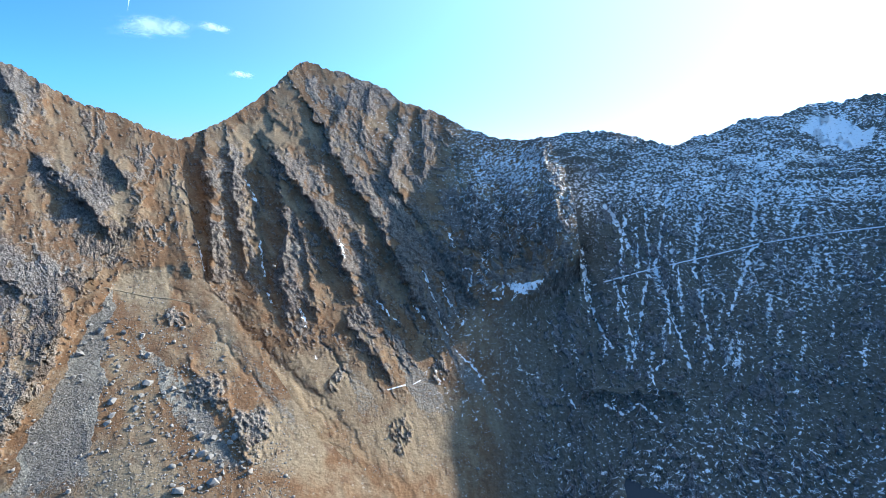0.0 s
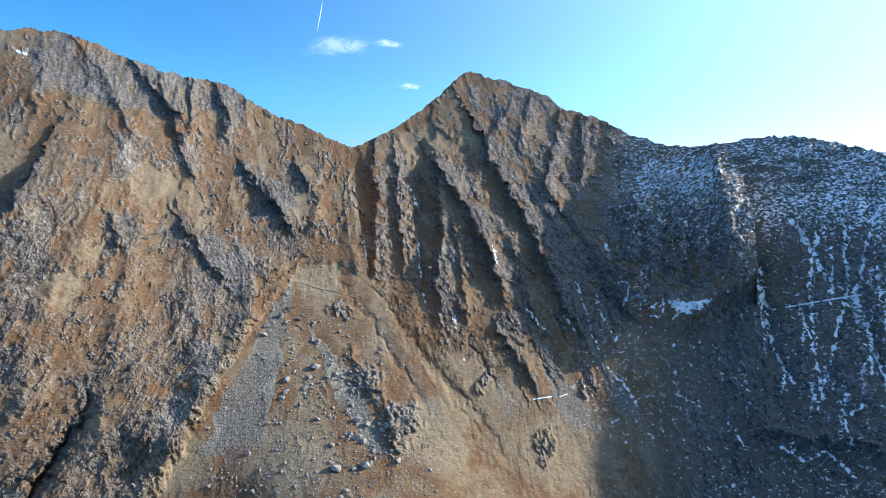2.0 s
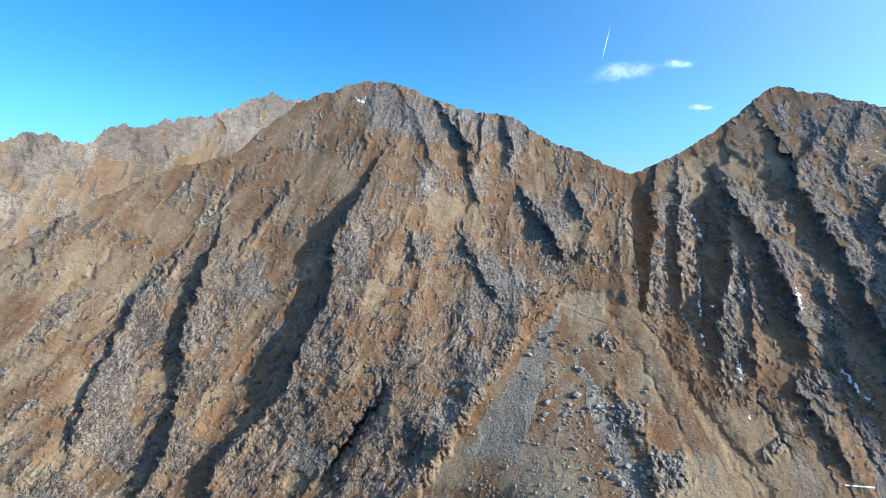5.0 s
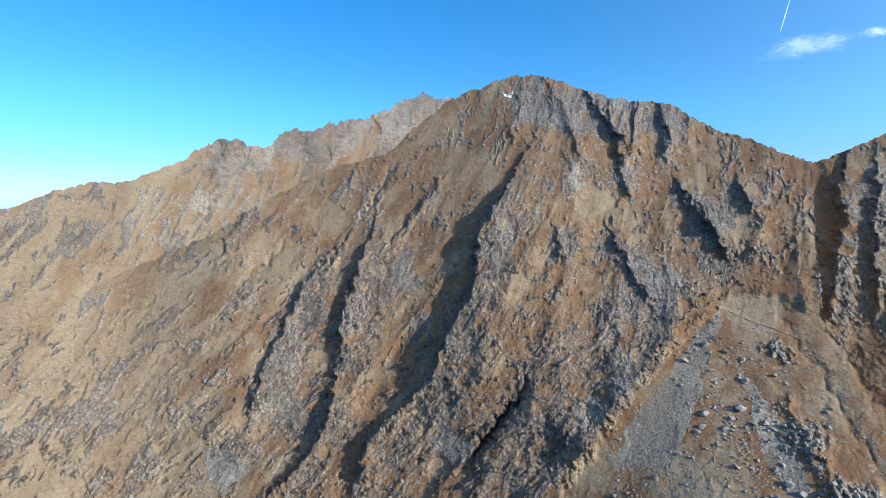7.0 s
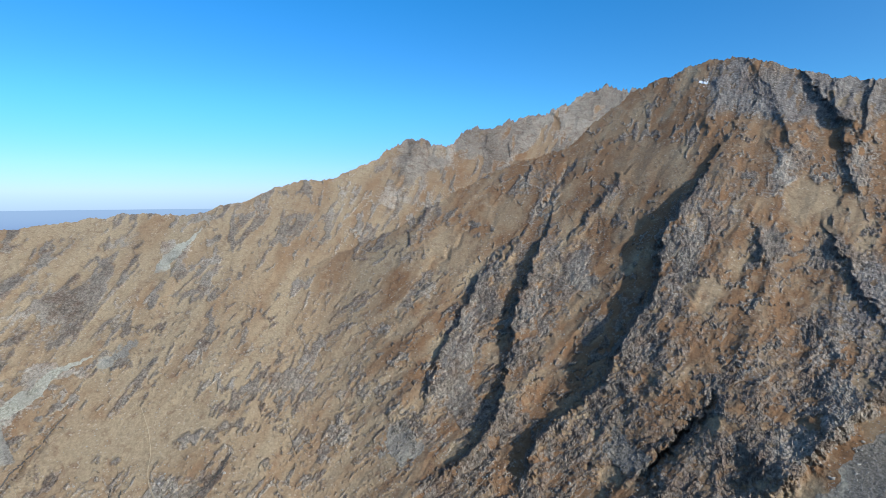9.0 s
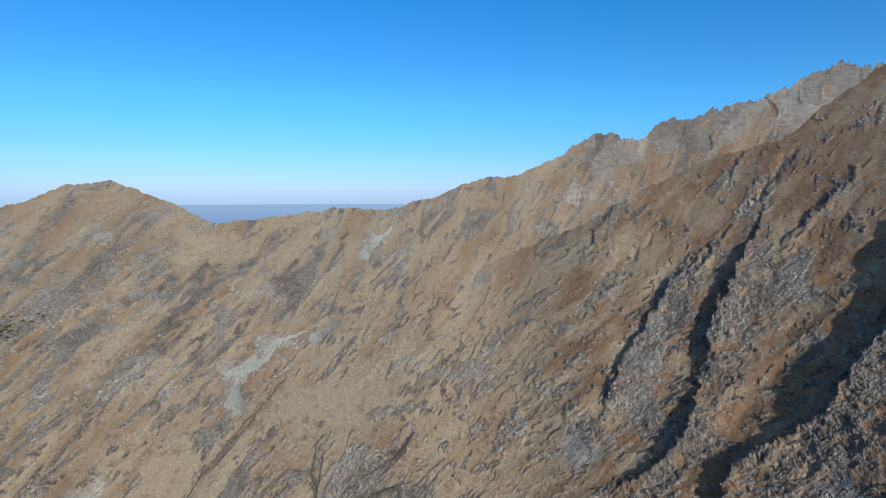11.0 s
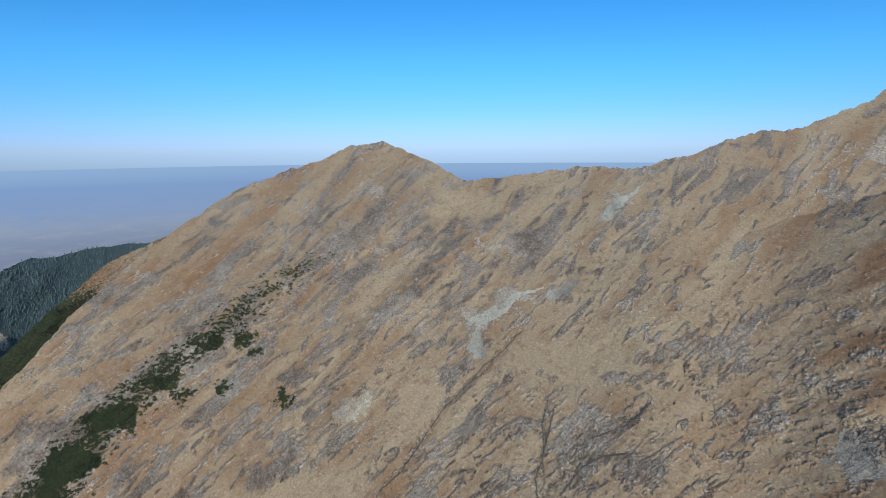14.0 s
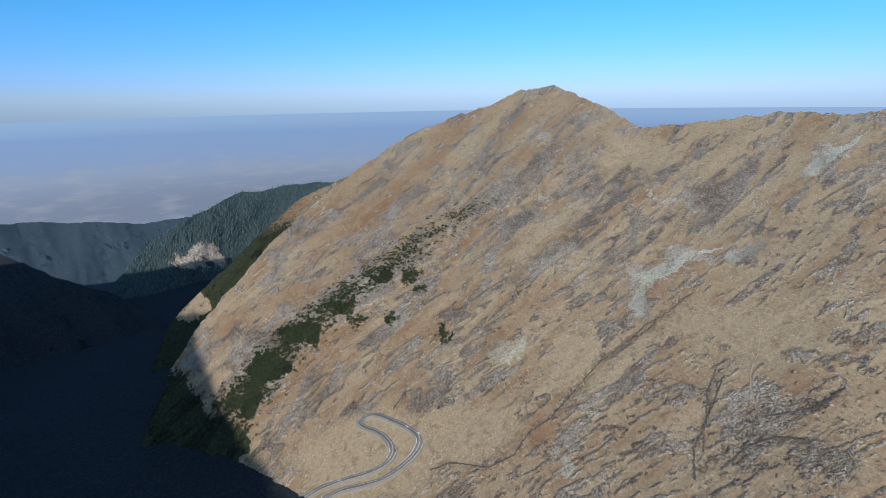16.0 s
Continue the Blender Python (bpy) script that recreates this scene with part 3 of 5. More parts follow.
BIG_MOUNTAIN = dict(
    seed=100, bare=0.5, slaty=0.25, bright=0.0, apron=[(0, 100), (30, 100), (38, 60), (47, 0), (110, 0)],
    fans=[(31.4, -9.5, 38.6, -26.0, 3.6, 1.0), (31.5, -12.5, 25.5, -24.5, 1.6, 0.55), (28.2, -16.5, 23.2, -28.5, 1.5, 0.75), (26.5, -9.5, 15.0, -27.5, 0.8, 0.5)],
    smooth=lambda az, el: step(35.5 + 0.73 * np.maximum(-13.6 - el, 0) - az, 0, 0.8) * step(-el, 8.5 + np.clip(az - 30, 0, 8) * 0.75, 10.5 + np.clip(az - 30, 0, 8) * 0.75), az=(1, 110), base=-42, pitch=0.1, coarse=0.7, fine=0.75, jag=[(0, 0.8)],
    crest=[(1, -39), (6.5, -32.6), (14.2, -26.3), (17.4, -21.1), (20.9, -15.4), (23.9, -10.6), (24.6, -5), (25.0, -1), (25.4, 2.9),
           (28.7, 4.5), (32.4, 6.0), (35, 7.3), (36.9, 8.8), (40.9, 9.3), (45.2, 10.4), (48.3, 11.8), (51.1, 12.0), (54.2, 11.5), (58.8, 9.6),
           (62.9, 6.2), (64.7, 4.5), (69.8, 3.2), (74.8, 0.7), (79.8, -2.0), (82.5, -4.0), (86, -5.4), (90, -6.9), (94, -9.2), (98.4, -14.1),
           (102.4, -19.1), (105, -27), (107, -36), (110, -41)],
    shore=[(0, 1180), (10, 1130), (18, 1070), (25, 1065), (35, 1050), (51, 1000), (62, 1115), (75, 1245), (86, 1335), (98, 1425), (110, 1530)],
    grade=[(0, 0.73), (55, 0.73), (75, 0.62), (90, 0.53), (98, 0.5)],
    lean=[(0, 0.6), (25, 0.1), (60, -0.7), (90, -1.0)],
    rocky=[(0, -0.5), (22, -0.45), (30, -0.2), (60, -0.22), (75, -0.12), (85, -0.15), (110, -0.2)], hue=[(0, 0.15), (25, 0.35), (38, 0.45), (60, 0.45), (71, 0.28), (80, 0.0), (92, -0.3)],
    ribs=[
        (40, 0.35, 4.5, [53.6, -0.8, 55.5, -4.3, 55.8, -9.0, 57.5, -12.6, 58.9, -14.9, 59.8, -17.8, 62.3, -20.6, 64.4, -23.0]),
        (24, 0.3, 2.2, [65.0, -22.8, 67.2, -24.6, 68.1, -26.9, 68.7, -29.4]),
        (30, 0.3, 2.6, [67.6, -6.1, 68.5, -8.5, 69.6, -11.4, 70.1, -14.8, 70.8, -17.1]),
        (24, 0.3, 2.2, [70.9, -19.9, 71.4, -22.6, 73.8, -25.6, 76.3, -27.6, 79.2, -29.1]),
        (16, 0.2, 2.4, [70.6, -5.5, 73.5, -8.9, 76.8, -15.1, 78.6, -19.3, 79.9, -23.4]),
        (24, 0.9, 2.0, [48.5, 11.4, 46.8, 8.7, 45.4, 5.4, 46.1, 0.4]),
        (26, 0.3, 1.2, [45.0, 10.7, 41.7, 6.1, 40.8, 2.5]), (26, 0.3, 1.0, [42.6, 10.0, 42.1, 7.1, 40.4, 4.4]), (24, 0.3, 1.0, [40.1, 9.6, 39.9, 6.8, 40.7, 3.4]),
        (24, 0.35, 1.2, [37.9, 8.4, 36.7, 5.8, 37.7, 3.5]), (18, 0.3, 0.8, [35.4, 8.8, 35.0, 7.5, 36.0, 6.5]), (12, 0.6, 1.2, [51.2, 10.4, 51.7, 7.7, 52.5, 5.0]),
        (14, 0.2, 1.0, [41.3, 3.1, 40.2, -0.2]), (-24, 0.25, 0.35, [52.0, -21.3, 53.7, -23.6, 55.5, -25.8, 57.3, -27.4]), (-12, 0.25, 0.25, [50.2, -19.0, 51.9, -22.4]),
        (26, 7.0, 0.35, [36.4, -13.6, 40.0, -18.8, 43.7, -24.5, 46.8, -27.8]),
        (20, 0.25, 0.9, [35.6, 0.9, 33.6, -2.0, 32.2, -3.2]), (22, 0.3, 0.9, [33.4, -1.8, 31.9, -4.4, 31.2, -6.0]), (16, 0.3, 0.8, [30.5, 1.0, 29.3, -1.6]),
        (14, 0.3, 1.2, [41.5, -4.2, 39.4, -8.0, 37.2, -11.0]), (12, 0.3, 1.0, [47.6, -3.4, 46.5, -6.5]),
        (-9, 0.3, 0.3, [64.1, 3.3, 67.6, -2.0, 71.2, -6.7, 73.5, -9.5]), (9, 0.2, 0.9, [59.4, 1.6, 64.1, -4.3, 67.6, -7.3]), (10, 0.2, 1.0, [79.0, -1.9, 80.7, -4.2, 81.8, -6.4]), (10, 0.2, 0.7, [68.2, 2.7, 69.3, 0.1]),
        (7, 0.3, 0.3, [66.4, 1.1, 70.0, -5.9, 73.5, -11.0]), (-7, 0.2, 0.3, [62.0, -1.0, 66.0, -6.5]), (-6, 0.2, 0.3, [74.5, -3.0, 79.5, -10.0, 83.0, -14.5]), (-6, 0.2, 0.3, [77.0, -6.0, 83.0, -13.0, 88.0, -18.0]),
        (-4, 0.4, 0.5, [23.5, -11.5, 20.0, -16.2, 15.8, -20.9, 12.1, -24.7, 7.0, -31.2]), (-4, 0.4, 0.5, [27.0, -10.7, 24.2, -14.3, 21.3, -19.0, 15.2, -27.9]),
        (8, 0.9, 0.5, [26.3, -17.7, 23.5, -21.3, 21.6, -25.3, 21.5, -30.3]), (10, 1.0, 1.0, [29.4, 0.4, 28.8, -2.7, 30.1, -6.7])],
    patches=[
        *SLABS, ("scree", 58.7, -25, 2.0, 1.8, 0.7), ("scree", 81.7, -25.8, 2.0, 2.2, 0.9),
        ("outcrop", 24.2, -21.0, 1.7, 1.6, 0.8), ("outcrop", 20.5, -25.5, 1.5, 2.8, 0.9), ("outcrop", 27.5, -13.5, 0.9, 0.8, 0.7), ("slate", 44, 8.2, 5.5, 2.2, 0.85), ("slate", 37.3, 6.8, 2.0, 2.0, 0.85), ("slate", 50.5, 9.4, 2.4, 2.0, 0.8), ("meadow", 29, -10.5, 2.5, 2.0, 1), ("meadow", 43, -26.5, 3.0, 2.2, 1), ("meadow", 33, -27, 4, 3, 1), ("meadow", 17, -26, 4, 3.5, 1),
        ("meadow", 43.5, -0.5, 2.2, 2.2, 0.8), ("meadow", 57.5, 3.0, 3.5, 2.5, 0.4), ("meadow", 52.0, -9.5, 1.6, 1.4, 0.7), ("meadow", 76.5, -6.0, 2.5, 2.5, 0.6), ("meadow", 71.5, -2.0, 2.0, 2.0, 0.5), ("meadow", 59.5, -27.5, 1.8, 1.0, 0.8),
        ("slate", 33.2, -2.2, 2.4, 2.0, 0.9), ("cliff", 32.0, -5.6, 1.8, 1.8, 0.9), ("slate", 35.2, 0.2, 1.8, 1.0, 0.9), ("rock", 30.2, 0.0, 2.4, 1.6, 0.9), ("slate", 38.6, -8.6, 2.8, 3.2, 0.9), ("cliff", 41.8, -5.1, 2.2, 1.5, 0.85), ("rock", 47.2, -5.3, 2.2, 1.8, 0.9),
        ("cliff", 38.0, -15.0, 1.5, 2.2, 0.9), ("cliff", 40.2, -18.0, 1.9, 2.2, 0.95), ("cliff", 43.0, -21.5, 1.9, 2.0, 0.95), ("cliff", 46.0, -24.6, 1.6, 1.4, 0.9), ("pale", 40.2, -17.8, 1.6, 2.6, 0.75), ("pale", 43.5, -22.0, 1.8, 2.0, 0.75),
        ("rock", 53.4, -6.0, 1.6, 4.0, 0.9), ("pale", 53.2, -4.5, 1.2, 2.4, 0.5), ("rock", 50.5, -19.0, 1.8, 2.0, 0.9), ("cliff", 63.5, -8.0, 1.6, 3.0, 0.95), ("cliff", 66.0, -11.0, 1.8, 3.0, 0.9), ("pale", 63.2, -8, 1.2, 2.0, 0.6), ("rock", 61.5, -14.5, 1.4, 2.2, 0.9),
        ("cliff", 73.0, -11.3, 1.5, 2.4, 1), ("cliff", 75.4, -15.7, 1.6, 2.6, 1), ("cliff", 76.4, -20.1, 2.4, 2.2, 1), ("cliff", 73.8, -22.7, 2.2, 1.4, 0.9), ("cliff", 80.6, -24.0, 1.4, 1.2, 0.9), ("pale", 74.6, -14.5, 1.2, 3.2, 0.6), ("pale", 76.5, -20.5, 1.8, 1.8, 0.6),
        ("rock", 64.5, -25.0, 2.4, 2.0, 0.8), ("pale", 45.8, 2.0, 0.7, 1.6, 0.9), ("rock", 56.8, -15, 2.4, 5, 0.7), ("scree", 57.9, -25.4, 1.8, 1.4, 0.7), ("pale", 78.2, -11.0, 0.6, 0.8, 0.8), ("snow", 52.9, 10.7, 0.35, 0.2, 1.0)],
    join=lambda az, el: (FAR_BOWL, step(az, 80, 97)),
)
def tarn_floor(az, el, rho):
    """The flat floor of the cirque, with the hollow of the tarn."""
    e, a = np.radians(np.minimum(el, -20)), np.radians(az)
    r = 379 / np.tan(-e)
    hollow = 12 * step(-np.hypot(-np.sin(a) * r - TARN[0], np.cos(a) * r - TARN[1]), -106, -82)
    level = -379 - hollow - 70 * step(az, -19, -13) + 3 * fbm(np.sin(a) * r / 40, np.cos(a) * r / 40, 3, 881)
    return np.where((rho * np.sin(np.radians(el)) < level) & (el < -20), level / np.sin(e), rho)


TARN = (300, 560)
HEADWALL = dict(
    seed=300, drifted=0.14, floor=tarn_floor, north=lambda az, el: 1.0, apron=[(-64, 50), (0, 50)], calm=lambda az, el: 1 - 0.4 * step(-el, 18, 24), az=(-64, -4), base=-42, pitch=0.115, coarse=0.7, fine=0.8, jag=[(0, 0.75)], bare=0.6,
    # beyond az -40.5 the unseen crest is shaped to set the apron's shadow
    crest=[(-64, 2), (-50, 2.5), (-44, 2.7), (-41.6, 3.6), (-40.5, 5.0), (-38.4, 5.1), (-36, 4.9), (-33.7, 4.6), (-31.3, 4.0), (-28.2, 3.6), (-25.1, 2.4), (-22.6, 1.7), (-19, 2.7),
           (-14.8, 3.3), (-11.5, 3.0), (-8.7, 2.2), (-4, 1.5)],
    shore=[(-64, 1050), (-50, 1250), (-40, 1400), (-33, 1350), (-25, 1340), (-20, 1340), (-14, 1330), (-9, 1350), (-4, 1430)], grade=[(-64, 0.62), (-24, 0.62), (-16, 0.67), (0, 0.67)],
    lean=[(-40, 0.0), (-25, 0.0), (-10, 0.15)], rocky=[(-60, 0.0), (-12, -0.1)], hue=[(-60, 0), (0, 0)],
    ribs=[
        (-10, 0.5, 0.5, [-20.3, -3.8, -21.0, -9.9, -20.2, -16.0, -19.7, -20.2]), (-10, 0.5, 0.5, [-17.1, -4.4, -19.4, -8.8, -21.0, -9.9]),
        (-10, 0.5, 0.5, [-22.3, -3.3, -21.6, -9.9, -23.3, -14.7, -25.1, -19.3]), (-10, 0.5, 0.5, [-14.4, -8.4, -15.7, -15.2, -17.8, -18.4]),
        (-10, 0.5, 0.5, [-25.3, -3.8, -25.1, -10.2, -27.0, -17.5]), (-10, 0.5, 0.5, [-29.9, -1.7, -29.8, -7.8, -28.3, -14.2]),
        (18, 0.8, 0.8, [-15.9, -22.4, -19.3, -22.6, -23.1, -21.6, -26.8, -23.6])],
    patches=[("snow", -35.5, 2.6, 2.2, 1.0, 0.95), ("snow", -31, 0.2, 5, 0.7, 0.75), ("snow", -26, -5, 4.5, 3.5, 0.55), ("snow", -33, -8, 6, 6, 0.52), ("snow", -36, -17, 4, 4, 0.4), ("snow", -19, 1, 5, 1.5, 0.4)],
    drifts=[[-20.3, -3.8, -21.0, -9.9, -20.2, -16.0, -19.7, -20.2], [-17.1, -4.4, -19.4, -8.8, -21.0, -9.9], [-22.3, -3.3, -21.6, -9.9, -23.3, -14.7, -25.1, -19.3],
            [-14.4, -8.4, -15.7, -15.2, -17.8, -18.4], [-25.3, -3.8, -25.1, -10.2, -27.0, -17.5], [-29.9, -1.7, -29.8, -7.8, -28.3, -14.2], [-18.6, -5, -18.2, -9.5, -19.2, -15],
            [-23.6, -10, -24.2, -14.5], [-14.0, -8.7, -14.6, -10.8, -15.0, -13.8], [-18.4, -13.3, -19.3, -16.1, -19.7, -18.4], [-22.3, -11.8, -22.9, -14.5, -23.3, -16.7], [-19.6, -6.3, -20.0, -9.2, -19.9, -11.1], [-22.9, -7.5, -23.3, -10.7], [-6.9, -17.9, -8.1, -20.9, -10.2, -21.6], [-12.7, -22.7, -13.8, -23.7, -14.3, -24.3], [-16.6, -4.0, -18.0, -6.4, -18.9, -8.3], [-21.7, -18.4, -21.4, -20.3, -22.9, -19.0], [-16.9, -23.5, -19, -24.5, -20.5, -23.2, -22.5, -24.5], [-21.2, -19, -21.9, -21.2]],
    # old snow, thickened to brighten the face as the haze before it would
    snow=lambda az, el, rho, u: np.clip(0.40 + 0.08 * step(-az, 14, 24) + 0.16 * step(el, -26, -14) - 0.16 * step(el, -4, -1) + 0.30 * np.clip(-ridged(u / 0.8, el / 7, 3, 333), -0.8, 1.2) * step(el, -28, -16) * step(-el, 2, 6)
                                          + 0.16 * np.clip(ridged(az / 5, el / 0.8 + 0.3 * fbm(az / 2, el / 2, 3, 338), 3, 336), -0.6, 1.2) * step(el, -6, -1), 0, 0.9),
)
PYRAMID = dict(
    # north here dulls the grass colour where the cirque's shadow lies
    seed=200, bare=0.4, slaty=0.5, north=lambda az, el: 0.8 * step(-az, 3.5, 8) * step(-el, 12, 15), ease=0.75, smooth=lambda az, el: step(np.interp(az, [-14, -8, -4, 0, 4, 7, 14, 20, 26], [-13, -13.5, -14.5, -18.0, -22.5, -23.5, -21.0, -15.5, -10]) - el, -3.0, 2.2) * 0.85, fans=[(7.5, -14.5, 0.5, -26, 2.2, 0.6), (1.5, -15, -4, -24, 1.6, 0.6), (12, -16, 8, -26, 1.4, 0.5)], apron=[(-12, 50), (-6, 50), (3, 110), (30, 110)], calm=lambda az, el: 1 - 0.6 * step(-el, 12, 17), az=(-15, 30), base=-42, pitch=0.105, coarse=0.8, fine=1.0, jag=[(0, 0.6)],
    crest=[(-15, -41), (-14.3, -9), (-13.7, -3.8), (-12.6, -0.4), (-11.2, 2.3), (-10.3, 2.8), (-8.6, 2.5), (-5.8, 2.8), (-2.9, 3.8), (0.8, 5.7), (3.7, 6.4), (5.1, 7.7),
           (9.0, 9.3), (11.7, 9.9), (13.3, 10.6), (14.7, 9.5), (16.1, 8.2), (19.9, 5.5), (22.5, 4.1), (25.3, 3.0), (30, 1.5)],
    shore=[(-15, 1200), (-8, 1240), (0, 1290), (13, 1240), (27, 1225)], grade=[(-15, 0.73), (30, 0.73)],
    lean=[(-14, 0.0), (0, 0.35), (12, 0.55), (25, 0.3)], rocky=[(-15, 0.15), (0, -0.15), (20, -0.35), (30, -0.35)], hue=[(-15, 0.3), (12, 0.5), (30, 0.35)],
    ribs=[
        (24, 0.5, 1.8, [23.1, 1.4, 22.8, -2.1, 22.9, -6.2, 23.6, -10.9, 22.3, -13.5]),
        (26, 0.5, 1.7, [16.9, 3.7, 16.5, -0.4, 16.1, -5.1, 16.6, -11.0, 16.1, -16.3]), (-14, 0.5, 0.6, [18.2, 3.1, 18.5, -1.5, 18.7, -6.8, 18.4, -12.2, 17.3, -16.9]),
        (36, 0.5, 2.6, [15.9, 0.2, 13.3, -3.0, 11.5, -6.9, 10.2, -10.4, 8.8, -14.5]), (14, 0.4, 1.0, [14.6, -5.1, 14.0, -9.2, 13.9, -13.4, 13.3, -16.9]),
        (40, 0.5, 4.0, [11.2, 2.5, 8.9, -1.6, 6.8, -4.8, 5.5, -8.0, 3.2, -13.1, -0.4, -18.5]), (15, 0.4, 1.2, [8.9, -6.3, 7.9, -9.8, 6.7, -13.3, 5.2, -16.7]),
        (16, 0.3, 1.4, [3.9, 6.0, 4.9, 2.4, 5.4, -1.6, 6.0, -4.5]), (-26, 3.0, 1.0, [3.4, -4.5, 1.0, -8.5, -1.9, -13.4, -4.7, -15.4]), (20, 0.3, 1.0, [20.9, 2.0, 20.7, -2.1, 20.3, -6.8, 19.8, -11.0]),
        (14, 0.3, 1.2, [9.8, 6.4, 11.0, 4.2, 12.1, 1.9]), (12, 0.3, 0.9, [7.2, 8.0, 7.8, 5.0, 8.6, 2.0]), (12, 0.3, 0.9, [1.8, 5.4, 1.6, 1.5, 2.4, -2.5]),
        (-4, 0.4, 0.5, [23.5, -11.5, 20.0, -16.2, 15.8, -20.9, 12.1, -24.7, 7.0, -31.2]), (-4, 0.4, 0.5, [19.1, -17.4, 17.0, -20.3, 13.3, -24.7, 8.9, -28.8]), (-4, 0.4, 0.5, [27.0, -10.7, 24.2, -14.3, 21.3, -19.0, 15.2, -27.9]),
        (-7, 0.2, 0.3, [4.3, -14.3, 1.9, -18.7, -0.5, -22.9]), (-7, 0.2, 0.3, [1.0, -9.6, -1.1, -14.0, -2.5, -16.7]), (-9, 0.2, 0.3, [13.3, -16.9, 10.2, -21.9]), (10, 0.25, 0.8, [10.3, -15.7, 7.2, -19.6, 5.4, -22.2]), (-8, 0.25, 0.3, [7.3, -16.7, 3.6, -21.6]),
        (25, 1.5, 1.0, [-10.4, 1.4, -11.8, -2.7, -12.7, -7.3]), (-15, 0.5, 0.5, [-4.0, -4.9, -4.5, -10.2]), (-15, 0.5, 0.5, [-8.7, -6.1, -8.1, -11.4]),
        (-13, 0.4, 0.4, [-1.5, 1.0, -2.4, -7.5]), (-14, 0.4, 0.4, [-6.4, -3.0, -6.2, -11.5]), (-12, 0.4, 0.4, [-10.6, -3.5, -10.2, -11]), (14, 0.5, 0.7, [-3.0, -2, -3.3, -11]), (12, 0.5, 0.7, [-7.4, -3.5, -7.2, -11])],
    patches=[("snow", -7.0, -0.2, 4.2, 1.8, 0.66), ("snow", -8.1, -12.4, 2.2, 0.5, 0.9), ("snow", 4, 3, 5, 3, 0.36), ("snow", -4.5, -11, 1.0, 3, 0.5), ("snow", -4, -20, 8, 7, 0.40),
             ("outcrop", 5.2, -27.5, 0.8, 2.0, 0.8), ("outcrop", 11.5, -21.5, 0.9, 1.6, 0.7), ("outcrop", 0.5, -21, 0.6, 1.5, 0.6), ("meadow", 15, -22, 7, 4, 0.9), ("meadow", 3, -27, 6, 4, 0.9), ("meadow", 17, 3.5, 3, 1.5, 0.8), ("rock", 8, 8, 5, 2.5, 0.9), ("rock", -6, -6, 8, 6.5, 1.0)],
    drifts=[[19.5, -0.9, 18.6, -3.3], [18.7, -6.8, 18.4, -10.4], [18.3, -12.2, 17.6, -13.6], [15.1, -14.0, 14.6, -15.7], [13.9, -18.9, 13.4, -19.4], [10.9, -6.9, 10.3, -9.2], [7.3, -13.6, 4.9, -16.1],
            [-0.6, -6.7, -1.2, -8.4], [-2.1, -10.6, -3.1, -10.6, -2.7, -12.8], [-4.1, -13.8, -6.2, -13.7, -6.4, -12.0, -7.7, -12.2, -9.2, -12.3, -10.9, -11.6],
            [-1.2, -19.0, -3.8, -21.4, -4.1, -22.2], [0.1, -11.9, -0.2, -13.3, -0.8, -14.6, -2.3, -16.7], [3.2, -14.3, 2.0, -15.9], [2.1, -10.8, 0.9, -14.2, -0.3, -17.4], [24.4, -6.5, 24.0, -9.5]],
    # snow dusting, with extra on the right wall standing in for bright haze
    snow=lambda az, el, rho, u: 0.12 + 0.26 * step(-az, -8, 3) * step(el, -13, -3) + 0.17 * step(-az, -2, 4),
    join=lambda az, el: (HEADWALL, step(-az, 5, 13.5) * step(-el - 8.8 - 0.75 * (az + 14), 0, 3.5)),
)
SHADE_RIDGE = dict(
    seed=500, az=(162, 226), base=-40, pitch=0.2, coarse=1.5, fine=1.0, jag=[(0, 0.6)],
    crest=[(162, -28), (167, -21.5), (171.5, -17), (176, -14.5), (179, -12), (186, -9), (200, -9), (215, -12), (226, -22)],
    shore=[(162, 3150), (226, 3050)], grade=[(162, 0.5), (226, 0.5)],
    lean=[(162, 0.5), (226, 0.3)], rocky=[(162, -0.4), (226, -0.4)], hue=[(162, 0), (226, 0)], ribs=[], patches=[],
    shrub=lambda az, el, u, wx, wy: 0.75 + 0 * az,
)
# unseen ridge added to shade the valley; crest fitted to the shadow edge
SOUTH_RIDGE = dict(
    seed=550, az=(205, 300), base=-40, pitch=0.3, coarse=1.2, fine=1.0, jag=[(0, 1.8)],
    crest=[(205, 2), (215, 4), (230, 4.5), (243, 8.8), (246, 9.9), (250, 11), (254, 12), (258, 14.3), (262, 14.1), (267, 12.2), (271, 10.9), (274, 10.0), (277, 9.2), (284, 7.5), (290, 5), (300, 2)],
    shore=[(205, 1560), (225, 1290), (243, 1180), (258, 1095), (262, 1138), (267, 1200), (271, 1235), (274, 1257), (277, 1270), (285, 1300), (300, 1300)], grade=[(205, 0.6), (235, 0.7), (250, 1.0), (300, 1.0)],
    lean=[(205, 0.0), (300, 0.0)], rocky=[(205, 0), (300, 0)], hue=[(205, 0), (300, 0)], ribs=[], patches=[],
)
